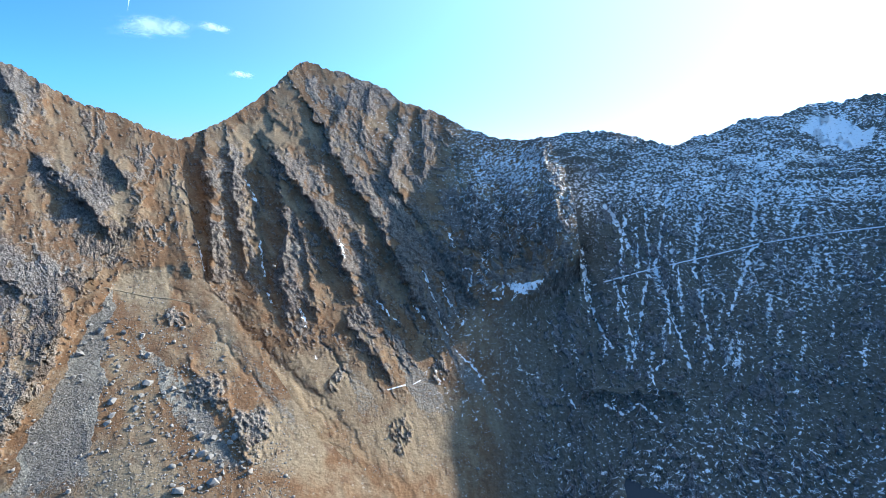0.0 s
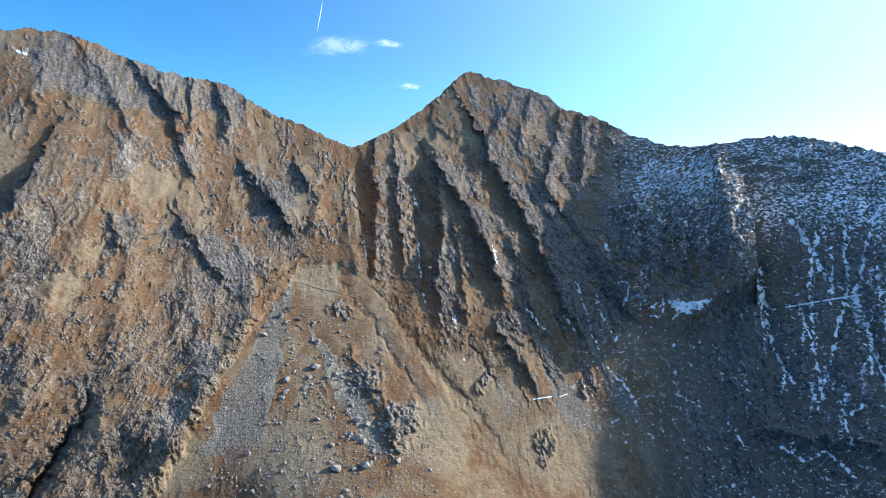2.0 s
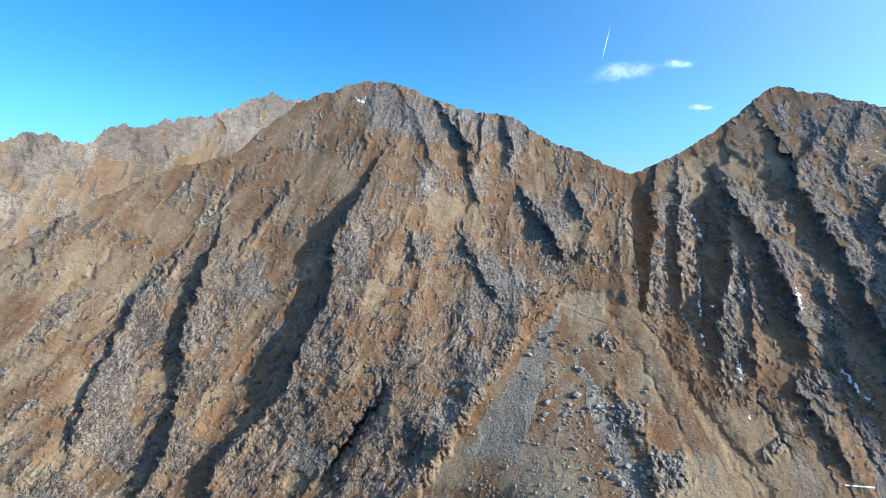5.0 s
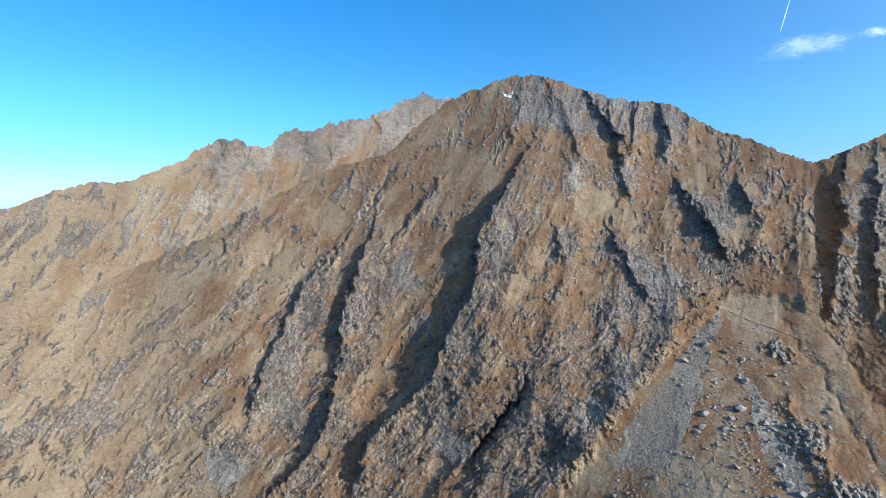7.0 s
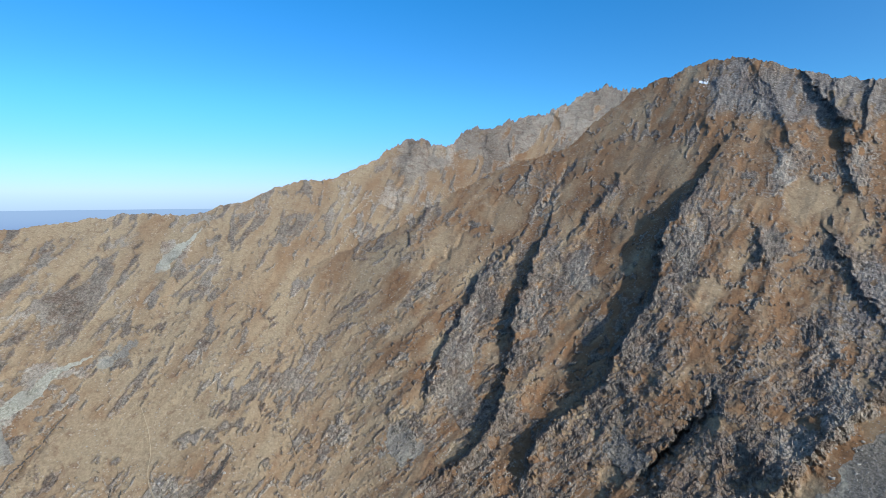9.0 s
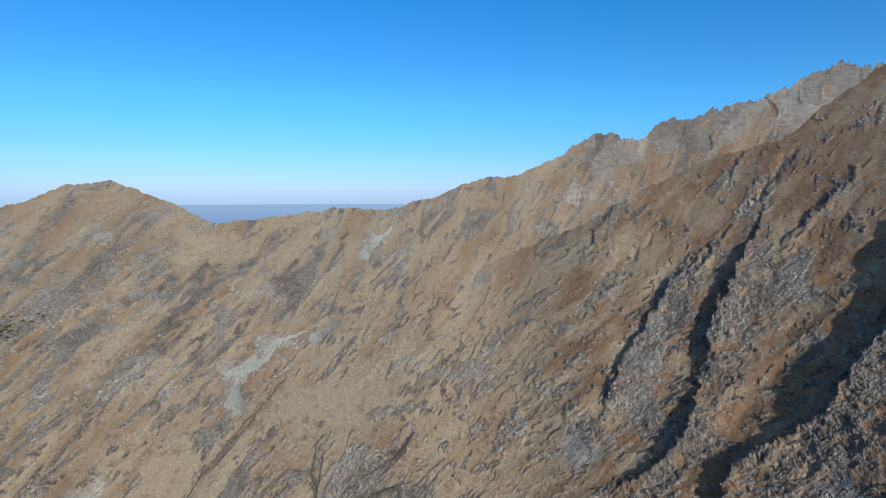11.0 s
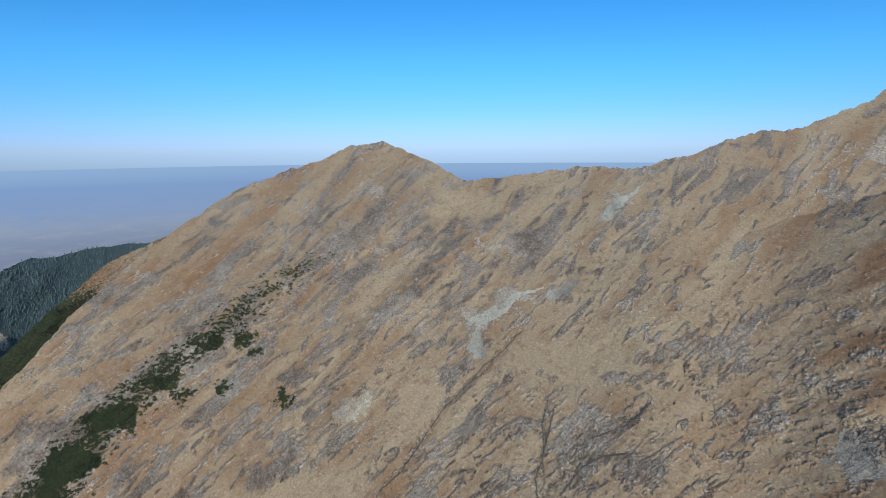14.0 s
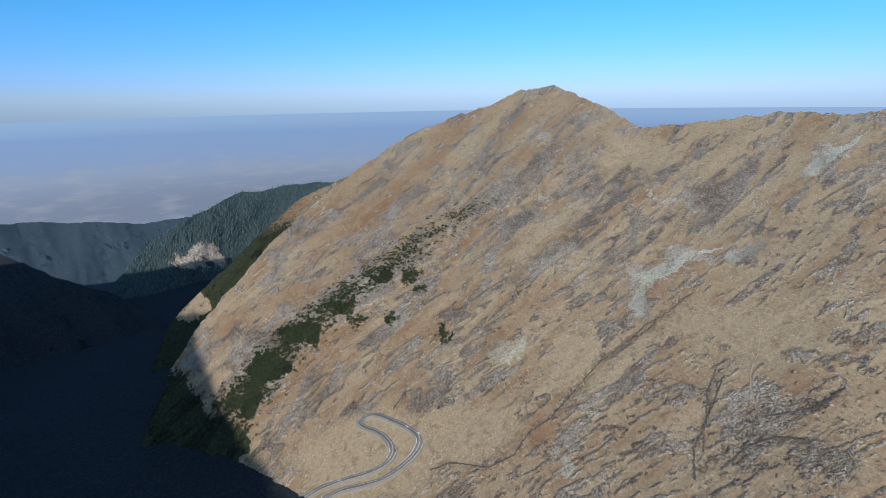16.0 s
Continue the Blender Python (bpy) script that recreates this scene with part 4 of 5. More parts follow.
SCRUB_SPUR = dict(
    seed=620, az=(148, 172), base=-30, pitch=0.14, coarse=1.2, fine=1.0, jag=[(0, 0.4)],
    crest=[(148, -7.8), (149.6, -8.3), (153.4, -9.8), (157.9, -13.2), (161.6, -16.2), (164.5, -18.2), (166.8, -20.0), (169, -23), (172, -29)],
    shore=[(148, 2500), (172, 2750)], grade=[(148, 0.5), (172, 0.5)], lean=[(148, -1.2), (172, -1.2)], rocky=[(148, 0.0), (172, -0.2)], hue=[(148, 0.2), (172, 0)],
    ribs=[], patches=[("meadow", 165.2, -19.6, 1.7, 0.7, 1), ("rock", 163.5, -20.8, 1.2, 1.2, 0.8)],
    shrub=lambda az, el, u, wx, wy: (0.4 + 0.5 * step(-el, 11, 15)) * (1 - blot(wx, wy, 165.2, -19.6, 1.7, 0.7)),
)
FOREST_HILL = dict(
    seed=600, az=(146, 176), base=-20, pitch=0.16, coarse=2.0, fine=1.2, jag=[(0, 0.3)],
    crest=[(146, -8.7), (151.6, -8.4), (154.1, -8.5), (157.5, -9.0), (159.6, -8.9), (162.4, -10.3), (164.5, -11.1), (167.2, -12.4), (169.6, -14.4), (171.3, -16.0), (173, -18), (176, -19.5)],
    shore=[(146, 3900), (176, 3600)], grade=[(146, 0.5), (176, 0.5)], lean=[(146, -1.0), (176, -1.0)], rocky=[(146, -0.8), (176, -0.8)], hue=[(146, 0), (176, 0)],
    ribs=[(60, 2, 3, [160, -9, 166, -17])],
    patches=[("pale", 163.8, -14.8, 2.2, 1.0, 1)],
    shrub=lambda az, el, u, wx, wy: np.where((np.hypot((wx - 163.8) / 2.4, (wy + 14.8) / 1.2) < 1), 0.0, 1.0),
)
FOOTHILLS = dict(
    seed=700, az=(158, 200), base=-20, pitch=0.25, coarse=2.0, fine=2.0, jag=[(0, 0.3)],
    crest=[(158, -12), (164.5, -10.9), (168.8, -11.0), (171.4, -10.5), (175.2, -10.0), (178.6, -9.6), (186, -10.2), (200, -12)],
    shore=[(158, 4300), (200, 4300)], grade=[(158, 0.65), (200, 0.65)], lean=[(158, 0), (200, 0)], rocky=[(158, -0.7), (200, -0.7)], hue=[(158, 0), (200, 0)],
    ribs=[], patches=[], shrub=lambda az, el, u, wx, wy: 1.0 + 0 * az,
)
build_mountain(BIG_MOUNTAIN, MAT_SUNNY, "steep brown mountain of dry grass and grey crags")
build_mountain(FAR_BOWL, MAT_SUNNY, "long tan ridge round a grassy bowl with a rocky peak")
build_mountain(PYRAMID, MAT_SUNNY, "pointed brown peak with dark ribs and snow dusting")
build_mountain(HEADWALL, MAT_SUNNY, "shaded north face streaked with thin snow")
build_mountain(SHADE_RIDGE, MAT_SHADED_VALLEY, "dark ridge lying in shadow beyond the valley")
build_mountain(SOUTH_RIDGE, MAT_SHADED_VALLEY, "high ridge that shades the valley")
build_mountain(SCRUB_SPUR, MAT_SUNNY, "low spur of green scrub and rock")
build_mountain(FOREST_HILL, MAT_HAZED_WOODS, "dark green forested hill with a pale rock scar")
build_mountain(FOOTHILLS, MAT_HAZED_FOOTHILLS, "low hazy wooded foothills above the plain")

# ---- ground, lake, distance ----
def build_ground():
    az = np.arange(0, 361.0, 1.5)
    r = np.concatenate([[0.0], np.geomspace(60, 4950, 70)])
    AZ, R = np.meshgrid(az, r, indexing="ij")
    base = table([(0, -470), (60, -470), (100, -590), (150, -600), (185, -620), (240, -560), (300, -470), (360, -470)], AZ)
    fall = step(R, 900, 2200) * 90 + step(R, 2200, 3200) * 170 + step(R, 2600, 3700) * 440
    z = base - fall * step(R, 400, 1500) + 6 * fbm(R * np.cos(np.radians(AZ)) / 180, R * np.sin(np.radians(AZ)) / 180, 4, 9) * step(R, 100, 500)
    a = np.radians(AZ)
    pts = np.stack([-np.sin(a) * R, np.cos(a) * R, z + EYE.z], -1)
    c = np.zeros((*AZ.shape, 3))
    gr = np.zeros((*AZ.shape, 3))
    # full dark cover, so the floor's colour holds the valley shadow
    gr[..., 0] = 1.0 + 0.2 * step(R, 900, 1800) + 0.25 * fbm(R * np.cos(a) / 90, R * np.sin(a) / 90, 3, 19)
    gr[..., 1] = 0.4
    me = grid_mesh("ground", pts, len(az), len(r), {"cover": c, "growth": gr})
    me.materials.append(MAT_SHADED_VALLEY)
    return tagged(new("ground", me), "valley floor of dry grass and scrub", "ground", kind="structure")


build_ground()


def build_lake():
    m, n, l, bsdf = material("lake_water")
    at = n.new("ShaderNodeTexCoord").outputs["Object"]
    bsdf.inputs["Base Color"].default_value = (0.015, 0.028, 0.042, 1)
    bsdf.inputs["Roughness"].default_value = 0.12
    bsdf.inputs["IOR"].default_value = 1.33
    bsdf.inputs["Specular IOR Level"].default_value = 0.1
    b = n.new("ShaderNodeBump")
    b.inputs["Strength"].default_value = 0.15
    l.new(noise_of(n, l, at, 3.0, 3.0), b.inputs["Height"])
    l.new(b.outputs["Normal"], bsdf.inputs["Normal"])
    bm = bmesh.new()
    bmesh.ops.create_circle(bm, cap_ends=True, segments=96, radius=1)
    sides = bmesh.ops.extrude_face_region(bm, geom=bm.faces[:])
    bmesh.ops.translate(bm, verts=[v for v in sides["geom"] if isinstance(v, bmesh.types.BMVert)], vec=(0, 0, -3))
    bmesh.ops.recalc_face_normals(bm, faces=bm.faces[:])
    me = bpy.data.meshes.new("lake")
    bm.to_mesh(me)
    bm.free()
    me.materials.append(m)
    ob = new("lake", me)
    ob.location = (TARN[0], TARN[1], EYE.z - 382)
    ob.scale = (103, 103, 1)
    return tagged(ob, "dark still mountain lake lying in shadow", "lake", kind="structure")


build_lake()


def build_backdrop():
    """The hazy plain and its horizon, 4.9 km off, haze painted as a glowing gradient."""
    m, n, l, bsdf = material("hazy_plain")
    n.remove(bsdf)
    at = n.new("ShaderNodeTexCoord").outputs["Object"]
    sep = n.new("ShaderNodeSeparateXYZ")
    l.new(at, sep.inputs[0])
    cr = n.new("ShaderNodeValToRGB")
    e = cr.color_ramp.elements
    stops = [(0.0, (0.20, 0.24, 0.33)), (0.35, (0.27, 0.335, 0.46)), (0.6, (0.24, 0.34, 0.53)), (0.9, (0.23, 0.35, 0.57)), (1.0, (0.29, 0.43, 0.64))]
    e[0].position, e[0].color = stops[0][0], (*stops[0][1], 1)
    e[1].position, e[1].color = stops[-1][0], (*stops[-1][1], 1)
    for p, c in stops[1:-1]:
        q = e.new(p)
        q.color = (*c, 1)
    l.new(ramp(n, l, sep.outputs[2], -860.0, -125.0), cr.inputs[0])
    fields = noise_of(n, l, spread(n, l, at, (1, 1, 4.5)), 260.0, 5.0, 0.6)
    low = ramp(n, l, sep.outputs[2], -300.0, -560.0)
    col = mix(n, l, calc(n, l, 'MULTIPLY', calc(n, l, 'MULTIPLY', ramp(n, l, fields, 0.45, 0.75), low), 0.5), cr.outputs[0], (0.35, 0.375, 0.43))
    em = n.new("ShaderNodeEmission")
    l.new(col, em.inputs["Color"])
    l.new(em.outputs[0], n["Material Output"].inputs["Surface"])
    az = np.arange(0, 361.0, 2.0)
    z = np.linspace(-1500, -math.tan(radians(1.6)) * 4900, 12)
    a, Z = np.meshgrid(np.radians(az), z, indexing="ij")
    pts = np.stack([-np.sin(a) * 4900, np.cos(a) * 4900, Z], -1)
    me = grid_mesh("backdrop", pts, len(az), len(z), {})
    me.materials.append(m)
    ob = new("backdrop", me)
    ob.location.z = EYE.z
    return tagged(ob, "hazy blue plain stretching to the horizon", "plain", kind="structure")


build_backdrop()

# ---- things on the slopes ----
def part(name, verts, faces, mat, parent=None, label=""):
    me = bpy.data.meshes.new(name)
    me.from_pydata([tuple(v) for v in verts], [], [tuple(f) for f in faces])
    me.materials.append(mat)
    me.update()
    ob = new(name, me)
    if parent:
        ob.parent = parent
    return tagged(ob, label)


def on_slope(sheet, az, el):
    az, el = np.atleast_1d(np.asarray(az, float)), np.atleast_1d(np.asarray(el, float))
    return place(az, el, sheet_range(sheet, az, el)[0])


def plain(name, a, b, size, rough=0.9, bump=0.3):
    m, n, l, bsdf = material(name)
    at = n.new("ShaderNodeTexCoord").outputs["Object"]
    f = noise_of(n, l, at, size, 5.0, 0.6)
    big = noise_of(n, l, at, size * 7, 3.0, 0.5)
    col = mix(n, l, ramp(n, l, f, 0.3, 0.7), a, b)
    col = mix(n, l, calc(n, l, 'MULTIPLY', ramp(n, l, big, 0.4, 0.7), 0.35), col, tuple(0.6 * c for c in a))
    l.new(col, bsdf.inputs["Base Color"])
    bsdf.inputs["Roughness"].default_value = rough
    bsdf.inputs["Specular IOR Level"].default_value = 0.25
    k = n.new("ShaderNodeBump")
    k.inputs["Strength"].default_value = bump
    l.new(f, k.inputs["Height"])
    l.new(k.outputs["Normal"], bsdf.inputs["Normal"])
    return m


STONE = plain("weathered_boulder", (0.32, 0.305, 0.28), (0.20, 0.19, 0.172), 1.5)
ASPHALT = plain("asphalt", (0.17, 0.155, 0.145), (0.125, 0.115, 0.107), 2.0, 0.85, 0.1)
PAINT = plain("road_paint", (0.75, 0.75, 0.72), (0.6, 0.6, 0.58), 1.0, 0.7, 0.05)
MASONRY = plain("retaining_masonry", (0.30, 0.28, 0.25), (0.18, 0.17, 0.15), 1.0, 0.9, 0.5)
NEEDLES = plain("pine_needles", (0.022, 0.032, 0.014), (0.044, 0.054, 0.022), 2.0, 0.8, 0.4)
# needle colour with the same pale blue haze mixed in
HAZED_SPRUCE = plain("hazed_spruce_needles", (0.045, 0.078, 0.080), (0.080, 0.110, 0.100), 9.0, 0.85, 0.2)
TRODDEN = plain("trodden_path", (0.36, 0.30, 0.21), (0.29, 0.23, 0.155), 3.0)
SNOWY = plain("trodden_snow", (0.85, 0.87, 0.90), (0.72, 0.75, 0.80), 3.0, 0.6)
GRAVEL = plain("road_gravel", (0.26, 0.235, 0.19), (0.18, 0.16, 0.13), 1.5)


def lump(rng, n=13):
    """A hull of random points: an angular stone about one metre across."""
    bm = bmesh.new()
    for _ in range(n):
        v = Vector((rng.gauss(0, 1), rng.gauss(0, 1), rng.gauss(0, 1))).normalized()
        bm.verts.new((v.x * rng.uniform(0.45, 0.6), v.y * rng.uniform(0.4, 0.55), v.z * rng.uniform(0.3, 0.45)))
    bmesh.ops.convex_hull(bm, input=bm.verts[:])
    bmesh.ops.delete(bm, geom=[v for v in bm.verts if not v.link_faces], context='VERTS')
    bm.normal_update()
    return bm


def build_boulders():
    rng = random.Random(5)
    kinds = []
    for i in range(7):
        bm = lump(rng)
        me = bpy.data.meshes.new("boulder")
        bm.to_mesh(me)
        bm.free()
        me.materials.append(STONE)
        kinds.append(me)
    spots = [(29.8, -19.2, 15), (34.3, -14.7, 8), (31.2, -14.3, 8), (33.3, -21.8, 8), (34.9, -24.0, 7), (36.9, -26.4, 6), (32.4, -16.2, 7), (30.0, -16.5, 6)]
    while len(spots) < 290:
        t = rng.random()
        az = rng.gauss(28.5, 3.4) - 1.5 * (t - 0.5) * 4
        el = -13 - 17 * t
        if 20 < az < 36 and el > -32:
            spots.append((az, el, 2.3 * math.exp(abs(rng.gauss(0, 0.6)))))
    pts = on_slope(BIG_MOUNTAIN, [s[0] for s in spots], [s[1] for s in spots])
    for (az, el, size), p in zip(spots, pts):
        ob = new("boulder", rng.choice(kinds))
        size = min(size, 15)
        ob.location = (p[0], p[1], p[2] + 0.12 * size)
        ob.rotation_euler = (rng.uniform(-0.5, 0.5), rng.uniform(-0.5, 0.5), rng.uniform(0, 6.28))
        ob.scale = (size * rng.uniform(0.85, 1.25), size, size * rng.uniform(0.8, 1.2))
        tagged(ob, "huge pale angular boulder on the scree slope" if size > 6 else "pale grey boulder lying on the grassy scree slope", "boulder", "boulders on the scree slope")
    return kinds


BOULDER_KINDS = build_boulders()


def scatter(name, pts, sizes, shapes, mat, label, category, seed, squash=(0.8, 1.2)):
    """Many small pieces as one mesh of kind stuff."""
    rng = np.random.default_rng(seed)
    V, F, base = [], [], 0
    for p, s in zip(pts, sizes):
        v, f = shapes[rng.integers(len(shapes))]
        a = rng.uniform(0, 6.283)
        c, d = math.cos(a), math.sin(a)
        w = v * s
        w[:, 2] *= rng.uniform(*squash)
        V.append(np.stack([w[:, 0] * c - w[:, 1] * d + p[0], w[:, 0] * d + w[:, 1] * c + p[1], w[:, 2] + p[2]], 1))
        F.append(f + base)
        base += len(v)
    V, F = np.concatenate(V), np.concatenate(F)
    me = bpy.data.meshes.new(name)
    me.vertices.add(len(V))
    me.vertices.foreach_set("co", V.reshape(-1).astype(np.float32))
    me.loops.add(F.size)
    me.loops.foreach_set("vertex_index", F.reshape(-1).astype(np.int32))
    me.polygons.add(len(F))
    me.polygons.foreach_set("loop_start", np.arange(0, F.size, 3, dtype=np.int32))
    me.update(calc_edges=True)
    me.materials.append(mat)
    return tagged(new(name, me), label, category, kind="stuff")


def shape_of(me):
    me.calc_loop_triangles()
    v = np.array([tuple(x.co) for x in me.vertices])
    return v, np.array([tuple(t.vertices) for t in me.loop_triangles])


STONE_SHAPES = [shape_of(k) for k in BOULDER_KINDS]


def build_stones():
    rng = np.random.default_rng(11)
    n = 5200
    az = rng.uniform(17, 41, n)
    el = rng.uniform(-33, -9, n)
    keep = (el < -9 - 0.9 * np.abs(az - 30)) | (rng.random(n) < 0.25)
    az, el = az[keep], el[keep]
    pts = on_slope(BIG_MOUNTAIN, az, el)
    scatter("scree_stones", pts, 1.0 * np.exp(np.abs(rng.normal(0, 0.55, len(az)))), STONE_SHAPES, STONE, "small grey stones strewn over the scree", "stones", 3)
    az, el = rng.uniform(-7, 21, 2600), rng.uniform(-31, -13, 2600)
    ok = el < np.interp(az, [-7, 4, 14, 21], [-14, -19, -20, -15])
    pts = on_slope(PYRAMID, az[ok], el[ok])
    scatter("apron_stones", pts, 0.8 * np.exp(np.abs(rng.normal(0, 0.55, len(pts)))), STONE_SHAPES, STONE, "small grey stones lying on the grassy apron", "stones", 5)
    az, el = rng.uniform(98, 160, 4200), rng.uniform(-40, -9, 4200)
    ok = el < crest_of(FAR_BOWL, az) - 2
    az, el = az[ok], el[ok]
    pts = on_slope(FAR_BOWL, az, el)
    scatter("slope_stones", pts, 0.9 * np.exp(np.abs(rng.normal(0, 0.6, len(az)))), STONE_SHAPES, STONE, "pale stones scattered over the dry grass bowl", "stones", 4)
    az, el = rng.uniform(56, 100, 3200), rng.uniform(-32, 0, 3200)
    ok = el < crest_of(BIG_MOUNTAIN, az) - 1
    az, el = az[ok], el[ok]
    pts = on_slope(BIG_MOUNTAIN, az, el)
    scatter("crag_stones", pts, 0.7 * np.exp(np.abs(rng.normal(0, 0.6, len(az)))), STONE_SHAPES, STONE, "grey stones lying among the brown crags", "stones", 6)


build_stones()


def tuft_shapes(rng, kinds=5, blades=26):
    """Low spreading clumps of needled twigs."""
    out = []
    for _ in range(kinds):
        v, f = [], []
        for b in range(blades):
            a, r = rng.uniform(0, 6.283), 0.5 * math.sqrt(rng.random())
            h = 0.42 * (1 - (r / 0.5) ** 2) * rng.uniform(0.5, 1.2)
            c = np.array([r * math.cos(a), r * math.sin(a), h])
            t = rng.uniform(0, 6.283)
            s = rng.uniform(0.09, 0.17)
            k = len(v)
            v += [c + (s * math.cos(t), s * math.sin(t), -0.05), c + (s * math.cos(t + 2.1), s * math.sin(t + 2.1), -0.03), c + (0, 0, s * 1.1), c + (s * math.cos(t + 4.2), s * math.sin(t + 4.2), -0.06)]
            f += [(k, k + 1, k + 2), (k + 1, k + 3, k + 2), (k + 3, k, k + 2)]
        out.append((np.array(v), np.array(f)))
    return out


def build_scrub():
    rng = np.random.default_rng(21)
    r2 = random.Random(3)
    line = [(134.5, -10.5), (144.2, -16.6), (152.7, -21.6), (158.5, -25.4), (163.2, -29.0)]
    az, el = [], []
    while len(az) < 3000:
        t = rng.random() ** 0.7
        i = min(int(t * 4), 3)
        f = t * 4 - i
        a = line[i][0] + f * (line[i + 1][0] - line[i][0])
        e = line[i][1] + f * (line[i + 1][1] - line[i][1])
        w = 0.35 + 1.5 * t * t
        a, e = a + rng.normal(0, 1.2), e - abs(rng.normal(0, w)) + 0.3
        gap = rolls(np.array([a / 1.5 + e]), np.array([e / 0.8]), 31)[0]
        if gap > -0.25 - 0.3 * t and e > -38:
            az.append(a)
            el.append(e)
    for ca, ce, ra, re, n in [(145.0, -22.8, 0.8, 0.7, 60), (139.2, -24.6, 0.6, 0.8, 50), (142.6, -18.6, 0.9, 0.9, 90), (148.6, -22.8, 1.0, 0.6, 60), (141.4, -19.9, 0.7, 0.4, 40)]:
        for _ in range(n):
            az.append(ca + rng.normal(0, ra * 0.5))
            el.append(ce + rng.normal(0, re * 0.5))
    pts = on_slope(FAR_BOWL, az, el)
    scatter("dwarf_pine_scrub", pts, rng.uniform(3.5, 7.5, len(az)), tuft_shapes(r2), NEEDLES, "dark green dwarf pine scrub on the slope", "shrubs", 8)


build_scrub()


def spruce_shapes(rng, kinds=6):
    out = []
    for _ in range(kinds):
        v, f = [], []
        tiers = 4
        for k in range(tiers):
            z0, z1 = 0.08 + 0.22 * k, 0.42 + 0.2 * k
            rad = 0.17 * (1 - k / (tiers + 0.6))
            c = len(v)
            sides = 6
            for s in range(sides):
                a = 6.283 * (s + 0.5 * (k % 2)) / sides
                q = rad * rng.uniform(0.7, 1.25)
                v.append((q * math.cos(a), q * math.sin(a), z0 + rng.uniform(-0.03, 0.03)))
            v.append((rng.uniform(-0.01, 0.01), 0, min(z1, 1.0)))
            f += [(c + s, c + (s + 1) % sides, c + sides) for s in range(sides)]
        out.append((np.array(v), np.array(f)))
    return out


def build_forest():
    rng = np.random.default_rng(33)
    shapes = spruce_shapes(random.Random(9))
    az = rng.uniform(148, 174, 9000)
    top = crest_of(FOREST_HILL, az)
    el = top - rng.random(len(az)) * 8.5 + 0.02
    ok = (np.hypot((az - 163.8) / 2.3, (el + 14.8) / 1.1) > 1) & (el > -19.5)
    ok &= rolls(az / 0.9, el / 0.7, 41) > -0.55
    az, el = az[ok], el[ok]
    pts = on_slope(FOREST_HILL, az, el) - np.array([0, 0, 2.0])
    scatter("spruce_forest", pts, rng.uniform(9, 17, len(az)), shapes, HAZED_SPRUCE, "dense dark spruce forest covering the hill", "forest", 12)


build_forest()


# ---- the road with its hairpin ----
def ribbon(points, half, lift, drop=0.0, slope=False):
    """A strip along points, level or lying on the slope, with sides that go down by drop."""
    P = np.asarray(points)
    d = np.gradient(P, axis=0)
    side = np.stack([-d[:, 1], d[:, 0], 0 * d[:, 0]], 1)
    if slope:
        side = np.cross(d, P * (0.45, 0.45, 0) - (0, 0, 700.0))
    side /= np.linalg.norm(side, axis=1)[:, None] + 1e-9
    up = np.array([0, 0, lift])
    rails = [P + side * half[0] + up, P + side * half[1] + up]
    if drop:
        rails = [rails[0] - (0, 0, drop)] + rails + [rails[1] - (0, 0, drop)]
    n, k = len(P), len(rails)
    v = np.stack(rails, 1).reshape(-1, 3)
    f = [(i * k + j, i * k + j + 1, (i + 1) * k + j + 1, (i + 1) * k + j) for i in range(n - 1) for j in range(k - 1)]
    return v, f


def smooth_line(line, sheet, n, rounds):
    pts = np.array(line).reshape(-1, 2)
    t = np.linspace(0, len(pts) - 1, n)
    az, el = np.interp(t, range(len(pts)), pts[:, 0]), np.interp(t, range(len(pts)), pts[:, 1])
    P = on_slope(sheet, az, el)
    for _ in range(rounds):
        P[1:-1] = 0.25 * P[:-2] + 0.5 * P[1:-1] + 0.25 * P[2:]
    return P


ROAD_LINE = [156.2, -38.8, 154.7, -38.3, 152.1, -37.9, 149.4, -37.7, 147.3, -37.3, 145.9, -36.7, 145.3, -35.8, 145.7, -34.9, 146.8, -34.0, 148.3, -33.5, 149.1, -33.1, 148.9, -32.6, 147.9, -32.2,
             146.5, -32.4, 145.0, -33.1, 143.5, -33.7, 142.3, -34.5, 142.0, -35.3, 143.0, -36.5, 145.1, -37.7, 147.2, -38.4, 149.4, -38.6, 151.9, -38.7, 153.7, -39.1, 155.0, -39.7]
ROAD = smooth_line(ROAD_LINE, FAR_BOWL, 260, 26)


def build_road():
    road = tagged(new("road"), "grey asphalt mountain road with a hairpin bend", "road", kind="structure")
    part("road_bed", *ribbon(ROAD, (8.2, -7.6), 1.6, 7.0), GRAVEL, road, "gravel verge and embankment")
    part("carriageway", *ribbon(ROAD, (5.9, -5.9), 1.75, 0.1), ASPHALT, road)
    for off in (5.2, -5.65):
        part("edge_line", *ribbon(ROAD, (off + 0.45, off), 1.79), PAINT, road)
    part("centre_line", *ribbon(ROAD, (0.22, -0.22), 1.79), PAINT, road)
    for off in (6.6, -6.9):
        part("parapet", *ribbon(ROAD[::1], (off + 0.3, off), 2.3, 0.9), MASONRY, road, "low stone parapet")


build_road()


